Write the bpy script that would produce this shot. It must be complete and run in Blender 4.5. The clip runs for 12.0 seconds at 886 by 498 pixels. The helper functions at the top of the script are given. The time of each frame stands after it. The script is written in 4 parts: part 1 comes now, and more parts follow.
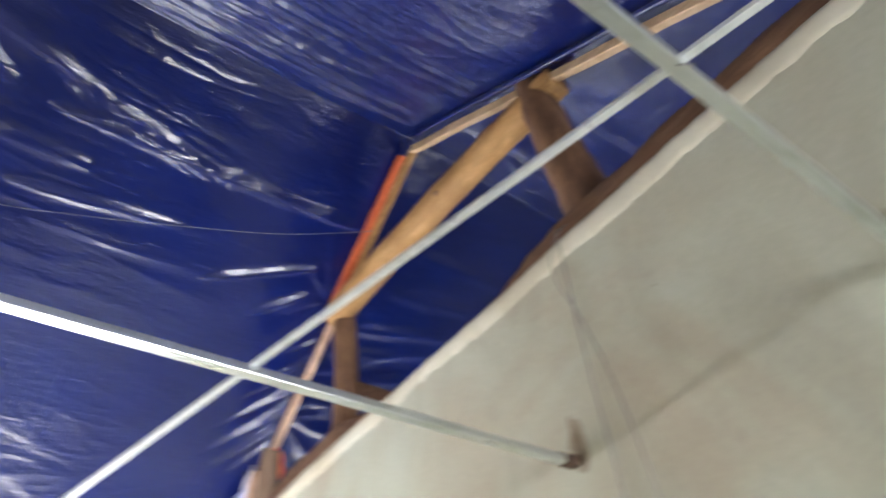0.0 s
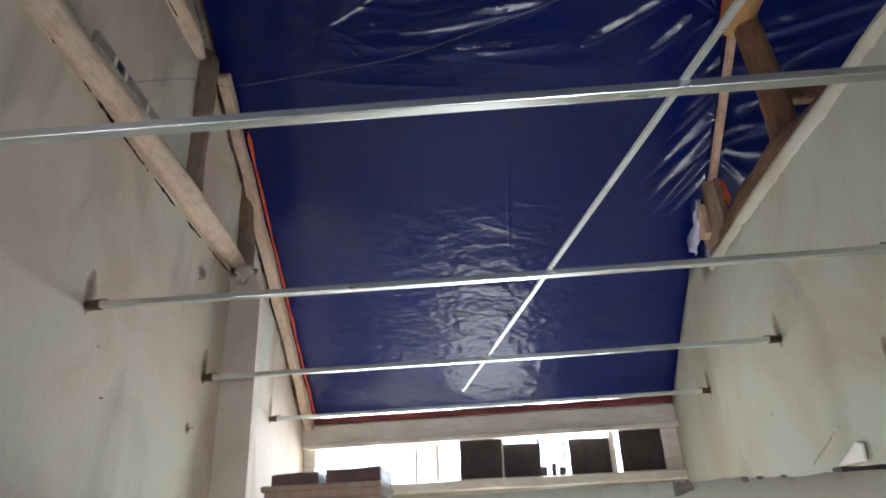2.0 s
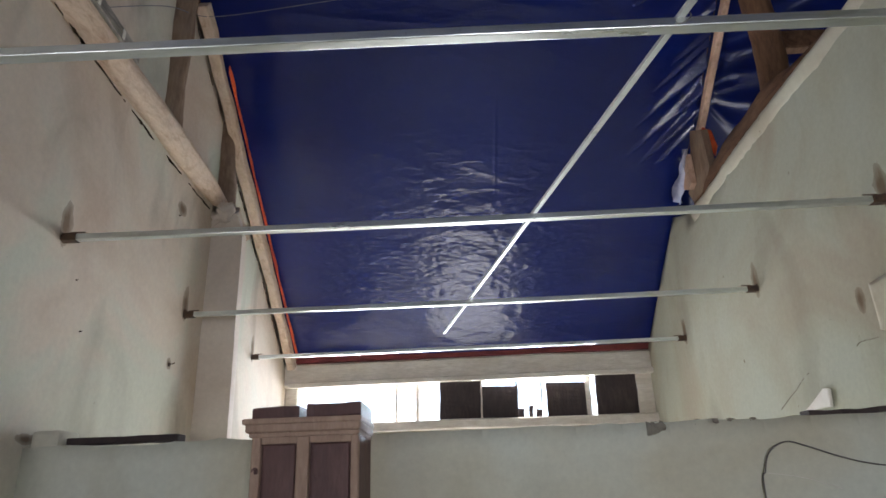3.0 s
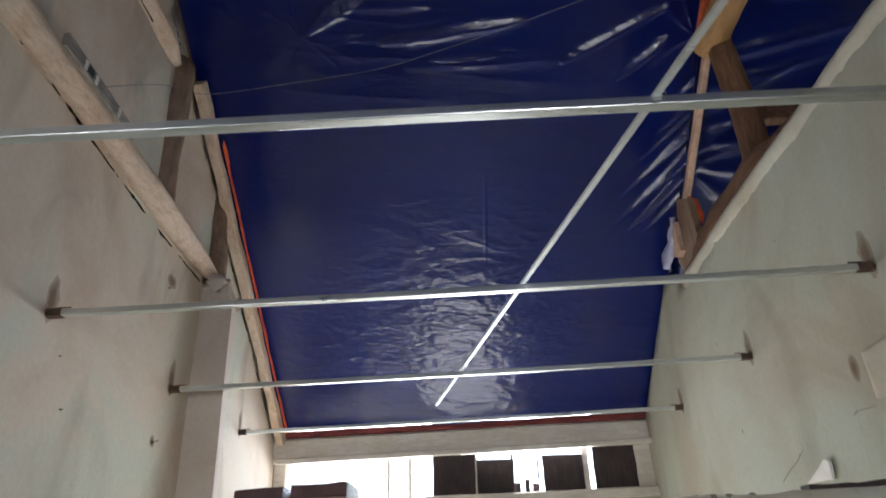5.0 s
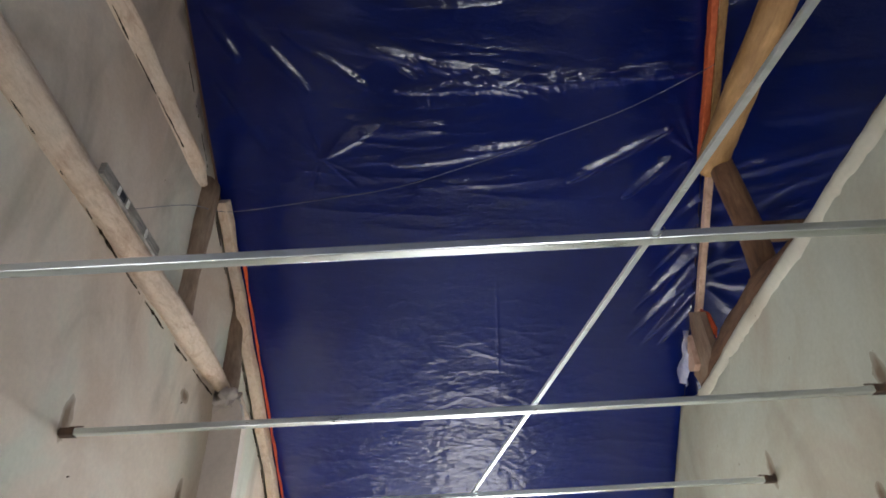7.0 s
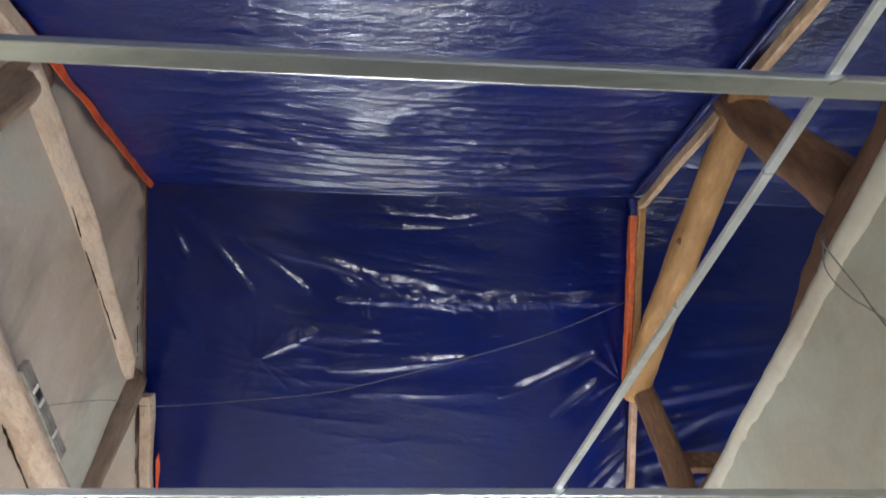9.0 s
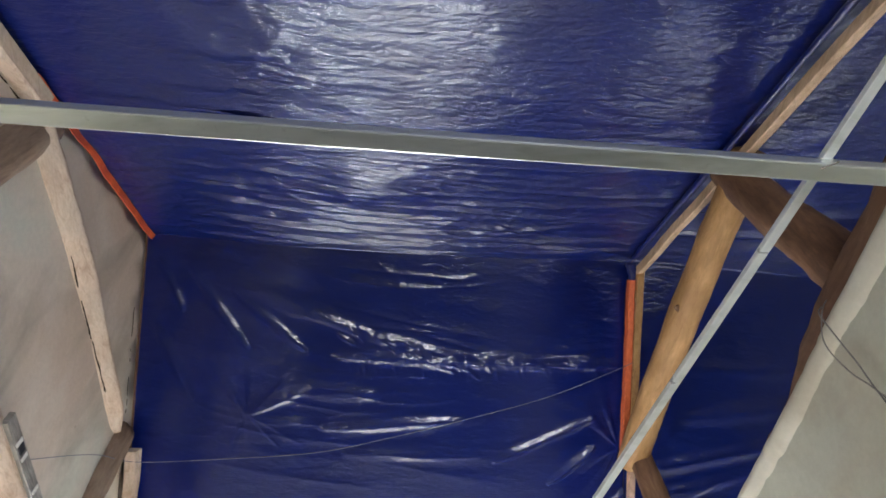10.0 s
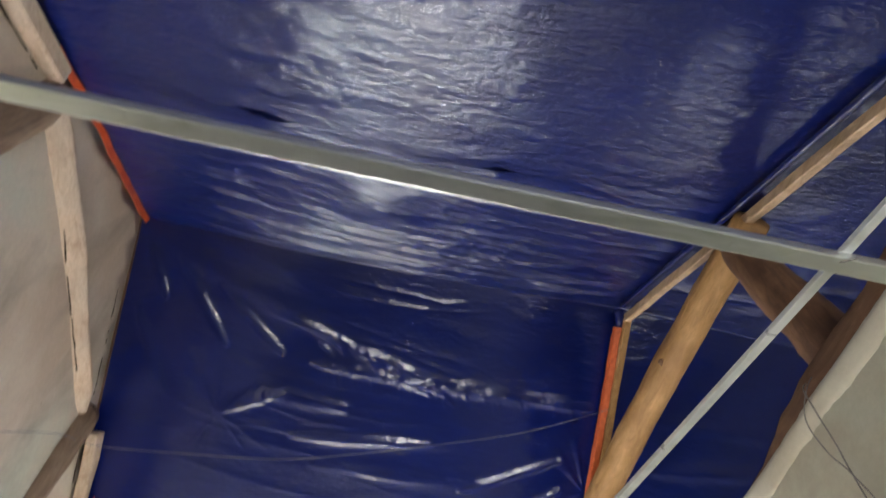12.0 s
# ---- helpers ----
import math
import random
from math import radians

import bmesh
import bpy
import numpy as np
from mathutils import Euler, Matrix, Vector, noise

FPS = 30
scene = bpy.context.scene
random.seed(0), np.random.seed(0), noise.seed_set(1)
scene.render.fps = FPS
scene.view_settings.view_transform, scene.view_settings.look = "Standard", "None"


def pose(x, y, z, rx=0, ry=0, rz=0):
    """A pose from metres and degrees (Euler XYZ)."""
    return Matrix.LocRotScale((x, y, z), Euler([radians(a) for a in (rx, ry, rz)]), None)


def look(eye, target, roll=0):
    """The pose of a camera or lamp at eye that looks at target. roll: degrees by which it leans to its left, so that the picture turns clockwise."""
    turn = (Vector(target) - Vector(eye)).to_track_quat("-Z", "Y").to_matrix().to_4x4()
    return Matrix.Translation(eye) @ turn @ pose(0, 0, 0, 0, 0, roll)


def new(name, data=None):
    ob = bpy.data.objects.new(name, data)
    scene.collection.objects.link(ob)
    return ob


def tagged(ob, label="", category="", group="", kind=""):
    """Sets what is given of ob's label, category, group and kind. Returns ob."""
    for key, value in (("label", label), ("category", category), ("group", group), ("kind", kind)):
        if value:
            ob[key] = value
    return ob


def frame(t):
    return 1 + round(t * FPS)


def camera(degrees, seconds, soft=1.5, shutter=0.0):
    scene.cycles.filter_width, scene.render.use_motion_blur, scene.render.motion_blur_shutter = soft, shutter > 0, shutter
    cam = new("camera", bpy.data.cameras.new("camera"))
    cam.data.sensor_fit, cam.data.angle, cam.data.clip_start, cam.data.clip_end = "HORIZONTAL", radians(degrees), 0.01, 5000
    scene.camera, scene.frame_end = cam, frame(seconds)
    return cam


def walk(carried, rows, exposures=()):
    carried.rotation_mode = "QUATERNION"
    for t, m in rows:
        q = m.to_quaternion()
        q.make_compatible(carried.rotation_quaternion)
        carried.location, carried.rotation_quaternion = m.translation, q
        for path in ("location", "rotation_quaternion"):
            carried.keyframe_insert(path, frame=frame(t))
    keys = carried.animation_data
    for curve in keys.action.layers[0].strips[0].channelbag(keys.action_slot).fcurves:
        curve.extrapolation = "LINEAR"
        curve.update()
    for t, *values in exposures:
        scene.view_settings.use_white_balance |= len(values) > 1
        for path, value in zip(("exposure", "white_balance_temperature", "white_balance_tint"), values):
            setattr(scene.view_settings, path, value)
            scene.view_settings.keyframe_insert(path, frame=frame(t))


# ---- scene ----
cam = camera(69.7, 12.0, 1.6, 0.5)
PATH = [
    (0, (1.508, 0.716, 1.619), (2.459, 1.802, 3.003), -7.4),
    (0.2, (1.483, 0.727, 1.624), (2.249, 1.968, 2.992), -6.4),
    (0.5, (1.488, 0.74, 1.628), (1.984, 2.184, 2.919), -6.8),
    (0.8, (1.469, 0.723, 1.594), (1.637, 2.341, 2.758), -3.1),
    (1, (1.445, 0.742, 1.562), (1.485, 2.446, 2.608), -2.1),
    (1.5, (1.424, 0.774, 1.548), (1.351, 2.554, 2.456), -3.7),
    (2, (1.434, 0.768, 1.541), (1.361, 2.567, 2.412), -3.0),
    (2.5, (1.431, 0.791, 1.535), (1.441, 2.652, 2.268), -2.4),
    (3, (1.433, 0.791, 1.528), (1.4, 2.658, 2.244), -2.1),
    (4.8, (1.474, 0.802, 1.52), (1.471, 2.59, 2.416), -3.3),
    (5, (1.454, 0.787, 1.543), (1.449, 2.569, 2.45), -3.0),
    (5.5, (1.44, 0.749, 1.553), (1.361, 2.46, 2.586), -2.8),
    (6, (1.442, 0.747, 1.553), (1.386, 2.45, 2.601), -2.6),
    (6.5, (1.442, 0.726, 1.55), (1.401, 2.378, 2.677), -2.4),
    (6.7, (1.453, 0.719, 1.559), (1.408, 2.354, 2.711), -2.4),
    (8.3, (1.503, 0.61, 1.579), (1.58, 2.008, 3.008), -3.0),
    (8.5, (1.514, 0.57, 1.579), (1.593, 1.904, 3.067), -3.4),
    (9, (1.541, 0.535, 1.606), (1.683, 1.741, 3.195), -3.9),
    (9.5, (1.54, 0.516, 1.611), (1.641, 1.626, 3.272), -2.5),
    (10, (1.545, 0.516, 1.618), (1.682, 1.579, 3.307), -2.8),
    (10.5, (1.535, 0.513, 1.623), (1.676, 1.536, 3.336), -1.4),
    (11, (1.524, 0.482, 1.633), (1.662, 1.399, 3.405), -1.4),
    (11.5, (1.525, 0.463, 1.642), (1.697, 1.348, 3.427), -2.7),
    (12, (1.493, 0.495, 1.638), (1.665, 1.506, 3.355), 2.9),
]
EXPOSURES = [(0, 3.6), (0.5, 3.1), (1.0, 2.6), (1.5, 2.2), (3.0, 1.9), (5.0, 1.85), (6.7, 2.15), (8.5, 2.7), (9.5, 3.1), (11, 3.0), (12, 3.0)]
walk(cam, [(t, look(eye, target, roll)) for t, eye, target, roll in PATH], [(t, stops, 6450 if t == 12 else 6050, 9) for t, stops in EXPOSURES])

# ---------------------------------------------------------------- light
world = bpy.data.worlds.new("sky")
world.use_nodes = True
scene.world = world
wn = world.node_tree.nodes
sky = wn.new("ShaderNodeTexSky")
sky.sky_type = "NISHITA"
sky.sun_disc = False
SUN_EL, SUN_AZ = radians(55), radians(4)     # azimuth from +y towards +x
sky.sun_elevation, sky.sun_rotation = SUN_EL, SUN_AZ
wn["Background"].inputs["Strength"].default_value = 0.15
world.node_tree.links.new(sky.outputs[0], wn["Background"].inputs["Color"])

sun = new("sun", bpy.data.lights.new("sun", "SUN"))
sun.data.energy, sun.data.angle, sun.data.color = 5.0, radians(0.5), (1.0, 0.95, 0.87)
sun_from = Vector((math.sin(SUN_AZ) * math.cos(SUN_EL), math.cos(SUN_AZ) * math.cos(SUN_EL), math.sin(SUN_EL)))
sun.matrix_world = look(sun_from * 20, (0, 0, 0))


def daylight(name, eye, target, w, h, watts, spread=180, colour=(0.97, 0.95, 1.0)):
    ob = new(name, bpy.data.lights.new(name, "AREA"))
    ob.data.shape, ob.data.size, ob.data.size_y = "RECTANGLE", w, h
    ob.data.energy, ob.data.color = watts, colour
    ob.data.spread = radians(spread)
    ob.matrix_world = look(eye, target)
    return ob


# daylight in the openings: the strip of windows; unseen and added: the doorway under it, the front door behind the
# camera, a side door, the next room's doors and strip
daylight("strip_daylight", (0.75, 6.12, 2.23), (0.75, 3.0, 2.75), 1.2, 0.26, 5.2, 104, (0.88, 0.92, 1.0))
daylight("added_door_light", (1.6, 6.14, 1.0), (1.6, 4.6, 0.8), 0.9, 1.8, 8)
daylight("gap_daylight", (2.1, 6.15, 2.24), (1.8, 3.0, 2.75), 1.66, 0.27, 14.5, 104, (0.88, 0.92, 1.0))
daylight("added_front_light", (2.35, -2.5, 1.45), (1.3, 2.9, 0.9), 0.82, 1.3, 14, 110)
# added lamp, aimed at the heel folds of the sheet to make them glint
daylight("added_side_light", (-0.07, 0.85, 1.78), (2.9, 4.3, 3.8), 0.8, 0.5, 0.9, 56)
daylight("added_next_strip_light", (4.8, 6.12, 2.22), (4.5, 3.0, 2.9), 3.1, 0.26, 2.4, 130, (0.88, 0.92, 1.0))
daylight("added_next_door_light", (3.95, 6.14, 1.0), (3.95, 4.6, 0.4), 0.9, 1.8, 5)
daylight("added_next_back_light", (4.85, -2.5, 1.1), (4.2, 3.6, 4.0), 0.85, 1.9, 8)

# ---------------------------------------------------------------- plan
W = 3.0                       # clear width between the two long walls
RIDGE_Y, RIDGE_Z = 2.65, 5.0
FRONT, BACK = 0.70, 0.63      # fall of the roof towards the far wall and over the camera
FAR_Y, NEAR_Y = 6.03, -2.45
BAR_Y = (0.863, 1.905, 2.92, 4.003, 5.137)
BAR_Z = 2.45
CHORD_Z = 3.32


def roof_z(y):
    return RIDGE_Z - FRONT * (y - RIDGE_Y) if y > RIDGE_Y else RIDGE_Z - BACK * (RIDGE_Y - y)


# ---------------------------------------------------------------- materials
def material(name, rough=0.7, metal=0.0, spec=0.5):
    m = bpy.data.materials.new(name)
    m.use_nodes = True
    b = m.node_tree.nodes["Principled BSDF"]
    b.inputs["Roughness"].default_value = rough
    b.inputs["Metallic"].default_value = metal
    b.inputs["Specular IOR Level"].default_value = spec
    return m, m.node_tree.nodes, m.node_tree.links, b


def coords(n, l, scale=(1, 1, 1), kind="Object"):
    tc, mp = n.new("ShaderNodeTexCoord"), n.new("ShaderNodeMapping")
    mp.inputs["Scale"].default_value = scale
    l.new(tc.outputs[kind], mp.inputs["Vector"])
    return mp.outputs[0]


def noise_tex(n, l, vec, scale, detail=4.0, rough=0.55, distort=0.0):
    t = n.new("ShaderNodeTexNoise")
    t.inputs["Scale"].default_value, t.inputs["Detail"].default_value = scale, detail
    t.inputs["Roughness"].default_value, t.inputs["Distortion"].default_value = rough, distort
    l.new(vec, t.inputs["Vector"])
    return t.outputs["Fac"]


def ramp(n, l, fac, *stops):
    r = n.new("ShaderNodeValToRGB")
    e = r.color_ramp.elements
    while len(e) < len(stops):
        e.new(0.5)
    for el, (p, c) in zip(e, stops):
        el.position, el.color = p, (*c, 1.0) if len(c) == 3 else c
    l.new(fac, r.inputs["Fac"])
    return r.outputs["Color"]


def mix(n, l, fac, a, b, how="MIX"):
    m = n.new("ShaderNodeMix")
    m.data_type, m.blend_type = "RGBA", how
    if isinstance(fac, float):
        m.inputs[0].default_value = fac
    else:
        l.new(fac, m.inputs[0])
    for sock, v in ((6, a), (7, b)):
        if isinstance(v, tuple):
            m.inputs[sock].default_value = (*v, 1.0)
        else:
            l.new(v, m.inputs[sock])
    return m.outputs[2]


def grey(p, v):
    return (p, (v, v, v))


def bump(n, l, b, height, strength=0.3, distance=0.01, under=None):
    k = n.new("ShaderNodeBump")
    k.inputs["Distance"].default_value = distance
    if isinstance(strength, float):
        k.inputs["Strength"].default_value = strength
    else:
        l.new(strength, k.inputs["Strength"])
    l.new(height, k.inputs["Height"])
    if under is not None:
        l.new(under, k.inputs["Normal"])
    l.new(k.outputs[0], b.inputs["Normal"])
    return k.outputs[0]


def plaster(name, base, warm, green, dark, stain=0.5, spots=()):
    """Old painted plaster: cloudy tone, damp stains running down, trowel relief."""
    m, n, l, b = material(name, 0.85, spec=0.25)
    v = coords(n, l)
    cloud = noise_tex(n, l, v, 0.9, 4, 0.55, 0.9)
    c = ramp(n, l, cloud, (0.36, warm), (0.5, base), (0.62, green))
    runs = noise_tex(n, l, coords(n, l, (1.5, 1.5, 0.7)), 1.3, 3, 0.5, 1.2)
    c = mix(n, l, ramp(n, l, runs, grey(0.5, 0.0), grey(0.72, stain)), c, dark)
    fine = noise_tex(n, l, v, 38, 5, 0.7)
    c = mix(n, l, 0.18, c, ramp(n, l, fine, grey(0.3, 0.62), grey(0.7, 1.25)), "MULTIPLY")
    specks = noise_tex(n, l, v, 16, 2, 0.5)
    c = mix(n, l, ramp(n, l, specks, grey(0.765, 0.0), grey(0.79, 0.45)), c, (0.12, 0.09, 0.07))
    if spots:
        tc = n.new("ShaderNodeTexCoord")
        near = None
        for y, z, a, h in spots:
            d = n.new("ShaderNodeVectorMath")
            d.operation, d.inputs[1].default_value = "SUBTRACT", (0, y, z)
            l.new(tc.outputs["Object"], d.inputs[0])
            e = n.new("ShaderNodeVectorMath")
            e.operation, e.inputs[1].default_value = "MULTIPLY", (0, 1 / a, 1 / h)
            l.new(d.outputs[0], e.inputs[0])
            f = n.new("ShaderNodeVectorMath")
            f.operation = "LENGTH"
            l.new(e.outputs[0], f.inputs[0])
            if near is None:
                near = f.outputs["Value"]
            else:
                k = n.new("ShaderNodeMath")
                k.operation = "MINIMUM"
                l.new(near, k.inputs[0]), l.new(f.outputs["Value"], k.inputs[1])
                near = k.outputs[0]
        w = n.new("ShaderNodeMath")
        w.operation = "MULTIPLY_ADD"
        l.new(noise_tex(n, l, coords(n, l, (9, 9, 4)), 3, 4, 0.6), w.inputs[0])
        w.inputs[1].default_value = 0.75
        l.new(near, w.inputs[2])
        c = mix(n, l, ramp(n, l, w.outputs[0], grey(0.55, 0.85), grey(1.0, 0.35), grey(1.45, 0.0)), c, (0.13, 0.075, 0.035))
    l.new(c, b.inputs["Base Color"])
    k = bump(n, l, b, noise_tex(n, l, v, 4, 5, 0.6), 0.2, 0.02)
    bump(n, l, b, fine, 0.1, 0.003, k)
    return m


def timber(name, light, mid, dark, rough=0.75, along=(3, 3, 3), dust=None):
    m, n, l, b = material(name, rough, spec=0.3)
    g = noise_tex(n, l, coords(n, l, along), 6.0, 6, 0.65, 0.6)
    c = ramp(n, l, g, (0.3, dark), (0.52, mid), (0.72, light))
    v = coords(n, l)
    blot = noise_tex(n, l, v, 3.5, 4, 0.6)
    c = mix(n, l, ramp(n, l, blot, grey(0.42, 0.0), grey(0.7, 0.7)), c, dust or dark)
    fine = noise_tex(n, l, coords(n, l, tuple(0.35 * a for a in along)), 60, 4, 0.7)
    stain = noise_tex(n, l, coords(n, l, (1.0, 1.0, 1.0)), 1.6, 5, 0.65, 1.0)
    c = mix(n, l, ramp(n, l, stain, grey(0.5, 0.0), grey(0.68, 0.55)), c, dark)
    c = mix(n, l, 0.3, c, ramp(n, l, fine, grey(0.3, 0.6), grey(0.7, 1.2)), "MULTIPLY")
    l.new(c, b.inputs["Base Color"])
    k = bump(n, l, b, g, 0.4, 0.01)
    bump(n, l, b, fine, 0.3, 0.003, k)
    return m


RUST = [(y, BAR_Z + 0.06, 0.06, 0.15) for y in BAR_Y]
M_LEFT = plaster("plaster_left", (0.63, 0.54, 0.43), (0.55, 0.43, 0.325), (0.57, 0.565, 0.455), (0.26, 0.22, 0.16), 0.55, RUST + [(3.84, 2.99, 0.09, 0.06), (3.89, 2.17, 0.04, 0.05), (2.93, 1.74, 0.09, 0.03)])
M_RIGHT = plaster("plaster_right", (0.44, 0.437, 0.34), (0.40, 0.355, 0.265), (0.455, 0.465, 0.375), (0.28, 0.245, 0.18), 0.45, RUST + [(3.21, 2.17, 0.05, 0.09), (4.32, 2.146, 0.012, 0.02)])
M_PART = plaster("plaster_partition", (0.58, 0.56, 0.45), (0.52, 0.47, 0.34), (0.60, 0.61, 0.52), (0.36, 0.32, 0.22), 0.4)
M_COL = plaster("plaster_column", (0.62, 0.54, 0.46), (0.54, 0.45, 0.37), (0.64, 0.57, 0.49), (0.30, 0.24, 0.18), 0.4)
M_BAND = plaster("plaster_band", (0.52, 0.485, 0.385), (0.45, 0.40, 0.30), (0.54, 0.52, 0.42), (0.32, 0.27, 0.18), 0.5)
M_FLOOR = plaster("cement_floor", (0.08, 0.075, 0.07), (0.07, 0.065, 0.055), (0.09, 0.085, 0.08), (0.045, 0.04, 0.035), 0.4)
M_MORTAR = plaster("old_mortar", (0.22, 0.19, 0.15), (0.18, 0.15, 0.11), (0.24, 0.22, 0.18), (0.11, 0.09, 0.07), 0.5)
M_TILE = plaster("pale_floor", (0.78, 0.77, 0.74), (0.72, 0.69, 0.65), (0.80, 0.79, 0.77), (0.40, 0.37, 0.33), 0.3)
M_LOG_PALE = timber("limewashed_log", (0.70, 0.55, 0.41), (0.64, 0.49, 0.355), (0.44, 0.30, 0.20), 0.85, (5, 1.8, 5), (0.55, 0.47, 0.37))
M_LOG = timber("peeled_log", (0.53, 0.315, 0.13), (0.435, 0.245, 0.092), (0.26, 0.135, 0.05), 0.6, (5, 1.0, 5))
M_TAN = timber("tan_sawn_timber", (0.68, 0.50, 0.33), (0.58, 0.41, 0.26), (0.36, 0.24, 0.14), 0.7, (5, 1.0, 5))
# brown post logs, darkened in colour for the shadow they stand in
M_DARK = timber("shaded_log", (0.25, 0.14, 0.07), (0.18, 0.095, 0.05), (0.09, 0.048, 0.028), 0.75, (5, 5, 1.0))
# this pale peach carries the strong light on rafter foot and wedge
M_RAFTER_LIT = timber("sawn_timber", (0.74, 0.52, 0.39), (0.66, 0.45, 0.33), (0.42, 0.27, 0.18), 0.7, (5, 1.0, 5))
M_POST = timber("brown_post", (0.34, 0.23, 0.15), (0.26, 0.17, 0.11), (0.15, 0.09, 0.06), 0.8, (5, 5, 1.0), (0.36, 0.28, 0.2))
M_CHORD = timber("weathered_chord", (0.26, 0.15, 0.085), (0.18, 0.095, 0.05), (0.085, 0.045, 0.025), 0.8, (5, 1.0, 5))
# pale wood, lightened further to hold the glare round the window strip
M_LINTEL = timber("pale_lintel", (0.80, 0.75, 0.67), (0.75, 0.69, 0.61), (0.60, 0.53, 0.44), 0.8, (1.0, 5, 5))
M_PANEL = timber("dark_board", (0.075, 0.055, 0.05), (0.055, 0.038, 0.036), (0.03, 0.022, 0.022), 0.7, (5, 5, 1.2))
M_CAB_PALE = timber("pale_cabinet_frame", (0.48, 0.35, 0.27), (0.40, 0.28, 0.21), (0.28, 0.18, 0.13), 0.6, (5, 5, 1.2))
M_CAB_DARK = timber("brown_cabinet_panel", (0.17, 0.09, 0.075), (0.13, 0.065, 0.058), (0.08, 0.042, 0.04), 0.5, (5, 5, 1.2))
M_MAROON = timber("maroon_board", (0.30, 0.07, 0.06), (0.24, 0.05, 0.045), (0.14, 0.03, 0.03), 0.6, (1, 5, 5))



def galvanised(name, metal, tones):
    """Zinc-coated steel: dull spangle, smudges of cement and faint greenish bloom."""
    m, n, l, b = material(name, 0.32, metal)
    s = noise_tex(n, l, coords(n, l, (0.6, 3, 3)), 7, 5, 0.65)
    f = noise_tex(n, l, coords(n, l), 70, 4, 0.7)
    c = ramp(n, l, s, *zip((0.3, 0.5, 0.72), tones))
    c = mix(n, l, ramp(n, l, f, grey(0.62, 0.0), grey(0.8, 0.4)), c, (0.3, 0.29, 0.27))
    c = mix(n, l, ramp(n, l, noise_tex(n, l, coords(n, l, (1.5, 6, 6)), 3.0, 4, 0.6, 0.8), grey(0.52, 0.0), grey(0.66, 0.45)), c, (0.42, 0.46, 0.38))
    l.new(c, b.inputs["Base Color"])
    l.new(ramp(n, l, s, grey(0.3, 0.38), grey(0.7, 0.26)), b.inputs["Roughness"])
    bump(n, l, b, f, 0.12, 0.002)
    return m


M_STEEL = galvanised("galvanised_steel", 0.92, ((0.60, 0.63, 0.61), (0.70, 0.73, 0.70), (0.78, 0.81, 0.78)))
# same steel for the carrier, its bright reflection put into a lighter tone
M_STEEL_BRIGHT = galvanised("bright_galvanised_steel", 0.45, ((0.68, 0.71, 0.70), (0.78, 0.81, 0.79), (0.86, 0.88, 0.87)))

M_RUST, _n, _l, _b = material("rusty_clip", 0.85)
_l.new(ramp(_n, _l, noise_tex(_n, _l, coords(_n, _l), 30, 5), (0.3, (0.03, 0.02, 0.015)), (0.7, (0.11, 0.06, 0.03))), _b.inputs["Base Color"])

# woven plastic sheet: glossy film over a fine weave, crumpled at two scales
M_TARP, _n, _l, _b = material("blue_tarpaulin", 0.42, 0.0, 0.15)
_v = coords(_n, _l)
_big = noise_tex(_n, _l, _v, 1.3, 4, 0.55, 0.3)
_c = ramp(_n, _l, _big, (0.3, (0.001, 0.0062, 0.082)), (0.7, (0.0016, 0.010, 0.118)))
_dust = noise_tex(_n, _l, coords(_n, _l, (2.0, 3.5, 3.5)), 4.0, 6, 0.7)
_c = mix(_n, _l, ramp(_n, _l, _dust, grey(0.52, 0.0), grey(0.8, 0.05)), _c, (0.05, 0.06, 0.13))
_l.new(_c, _b.inputs["Base Color"])
_l.new(ramp(_n, _l, _dust, grey(0.35, 0.38), grey(0.75, 0.48)), _b.inputs["Roughness"])
_b.inputs["Coat Weight"].default_value, _b.inputs["Coat IOR"].default_value = 0.9, 1.5
_xyz = _n.new("ShaderNodeSeparateXYZ")
_l.new(coords(_n, _l), _xyz.inputs[0])


def crumpled(lo, hi):
    """The sheet is smoother where it is stretched over the front slope (lo) than over the back slope (hi)."""
    m = _n.new("ShaderNodeMapRange")
    m.inputs["From Min"].default_value, m.inputs["From Max"].default_value = 2.80, 2.50
    m.inputs["To Min"].default_value, m.inputs["To Max"].default_value = lo, hi
    _l.new(_xyz.outputs["Y"], m.inputs["Value"])
    return m.outputs[0]


_r = _n.new("ShaderNodeMath")
_r.operation = "MULTIPLY"
_l.new(ramp(_n, _l, noise_tex(_n, _l, coords(_n, _l, (1.5, 2.5, 2.5)), 2.2, 4, 0.6, 0.6), grey(0.3, 0.03), grey(0.7, 0.08)), _r.inputs[0])
_tight = _n.new("ShaderNodeMapRange")
for _key, _value in (("From Min", 4.6), ("From Max", 3.5), ("To Min", 1.7), ("To Max", 2.3)):
    _tight.inputs[_key].default_value = _value
_l.new(_xyz.outputs["Y"], _tight.inputs["Value"])
_l.new(_tight.outputs[0], _r.inputs[1])
_l.new(_r.outputs[0], _b.inputs["Coat Roughness"])
_l.new(crumpled(0.12, 0.2), _b.inputs["Specular IOR Level"])
_k = bump(_n, _l, _b, noise_tex(_n, _l, coords(_n, _l, (4.0, 11.0, 9.0)), 2.0, 4, 0.6, 0.8), crumpled(0.14, 0.5), 0.012)
_k = bump(_n, _l, _b, noise_tex(_n, _l, coords(_n, _l, (9, 27, 22)), 1.0, 3, 0.55, 0.6), crumpled(0.5, 1.0), 0.006, _k)
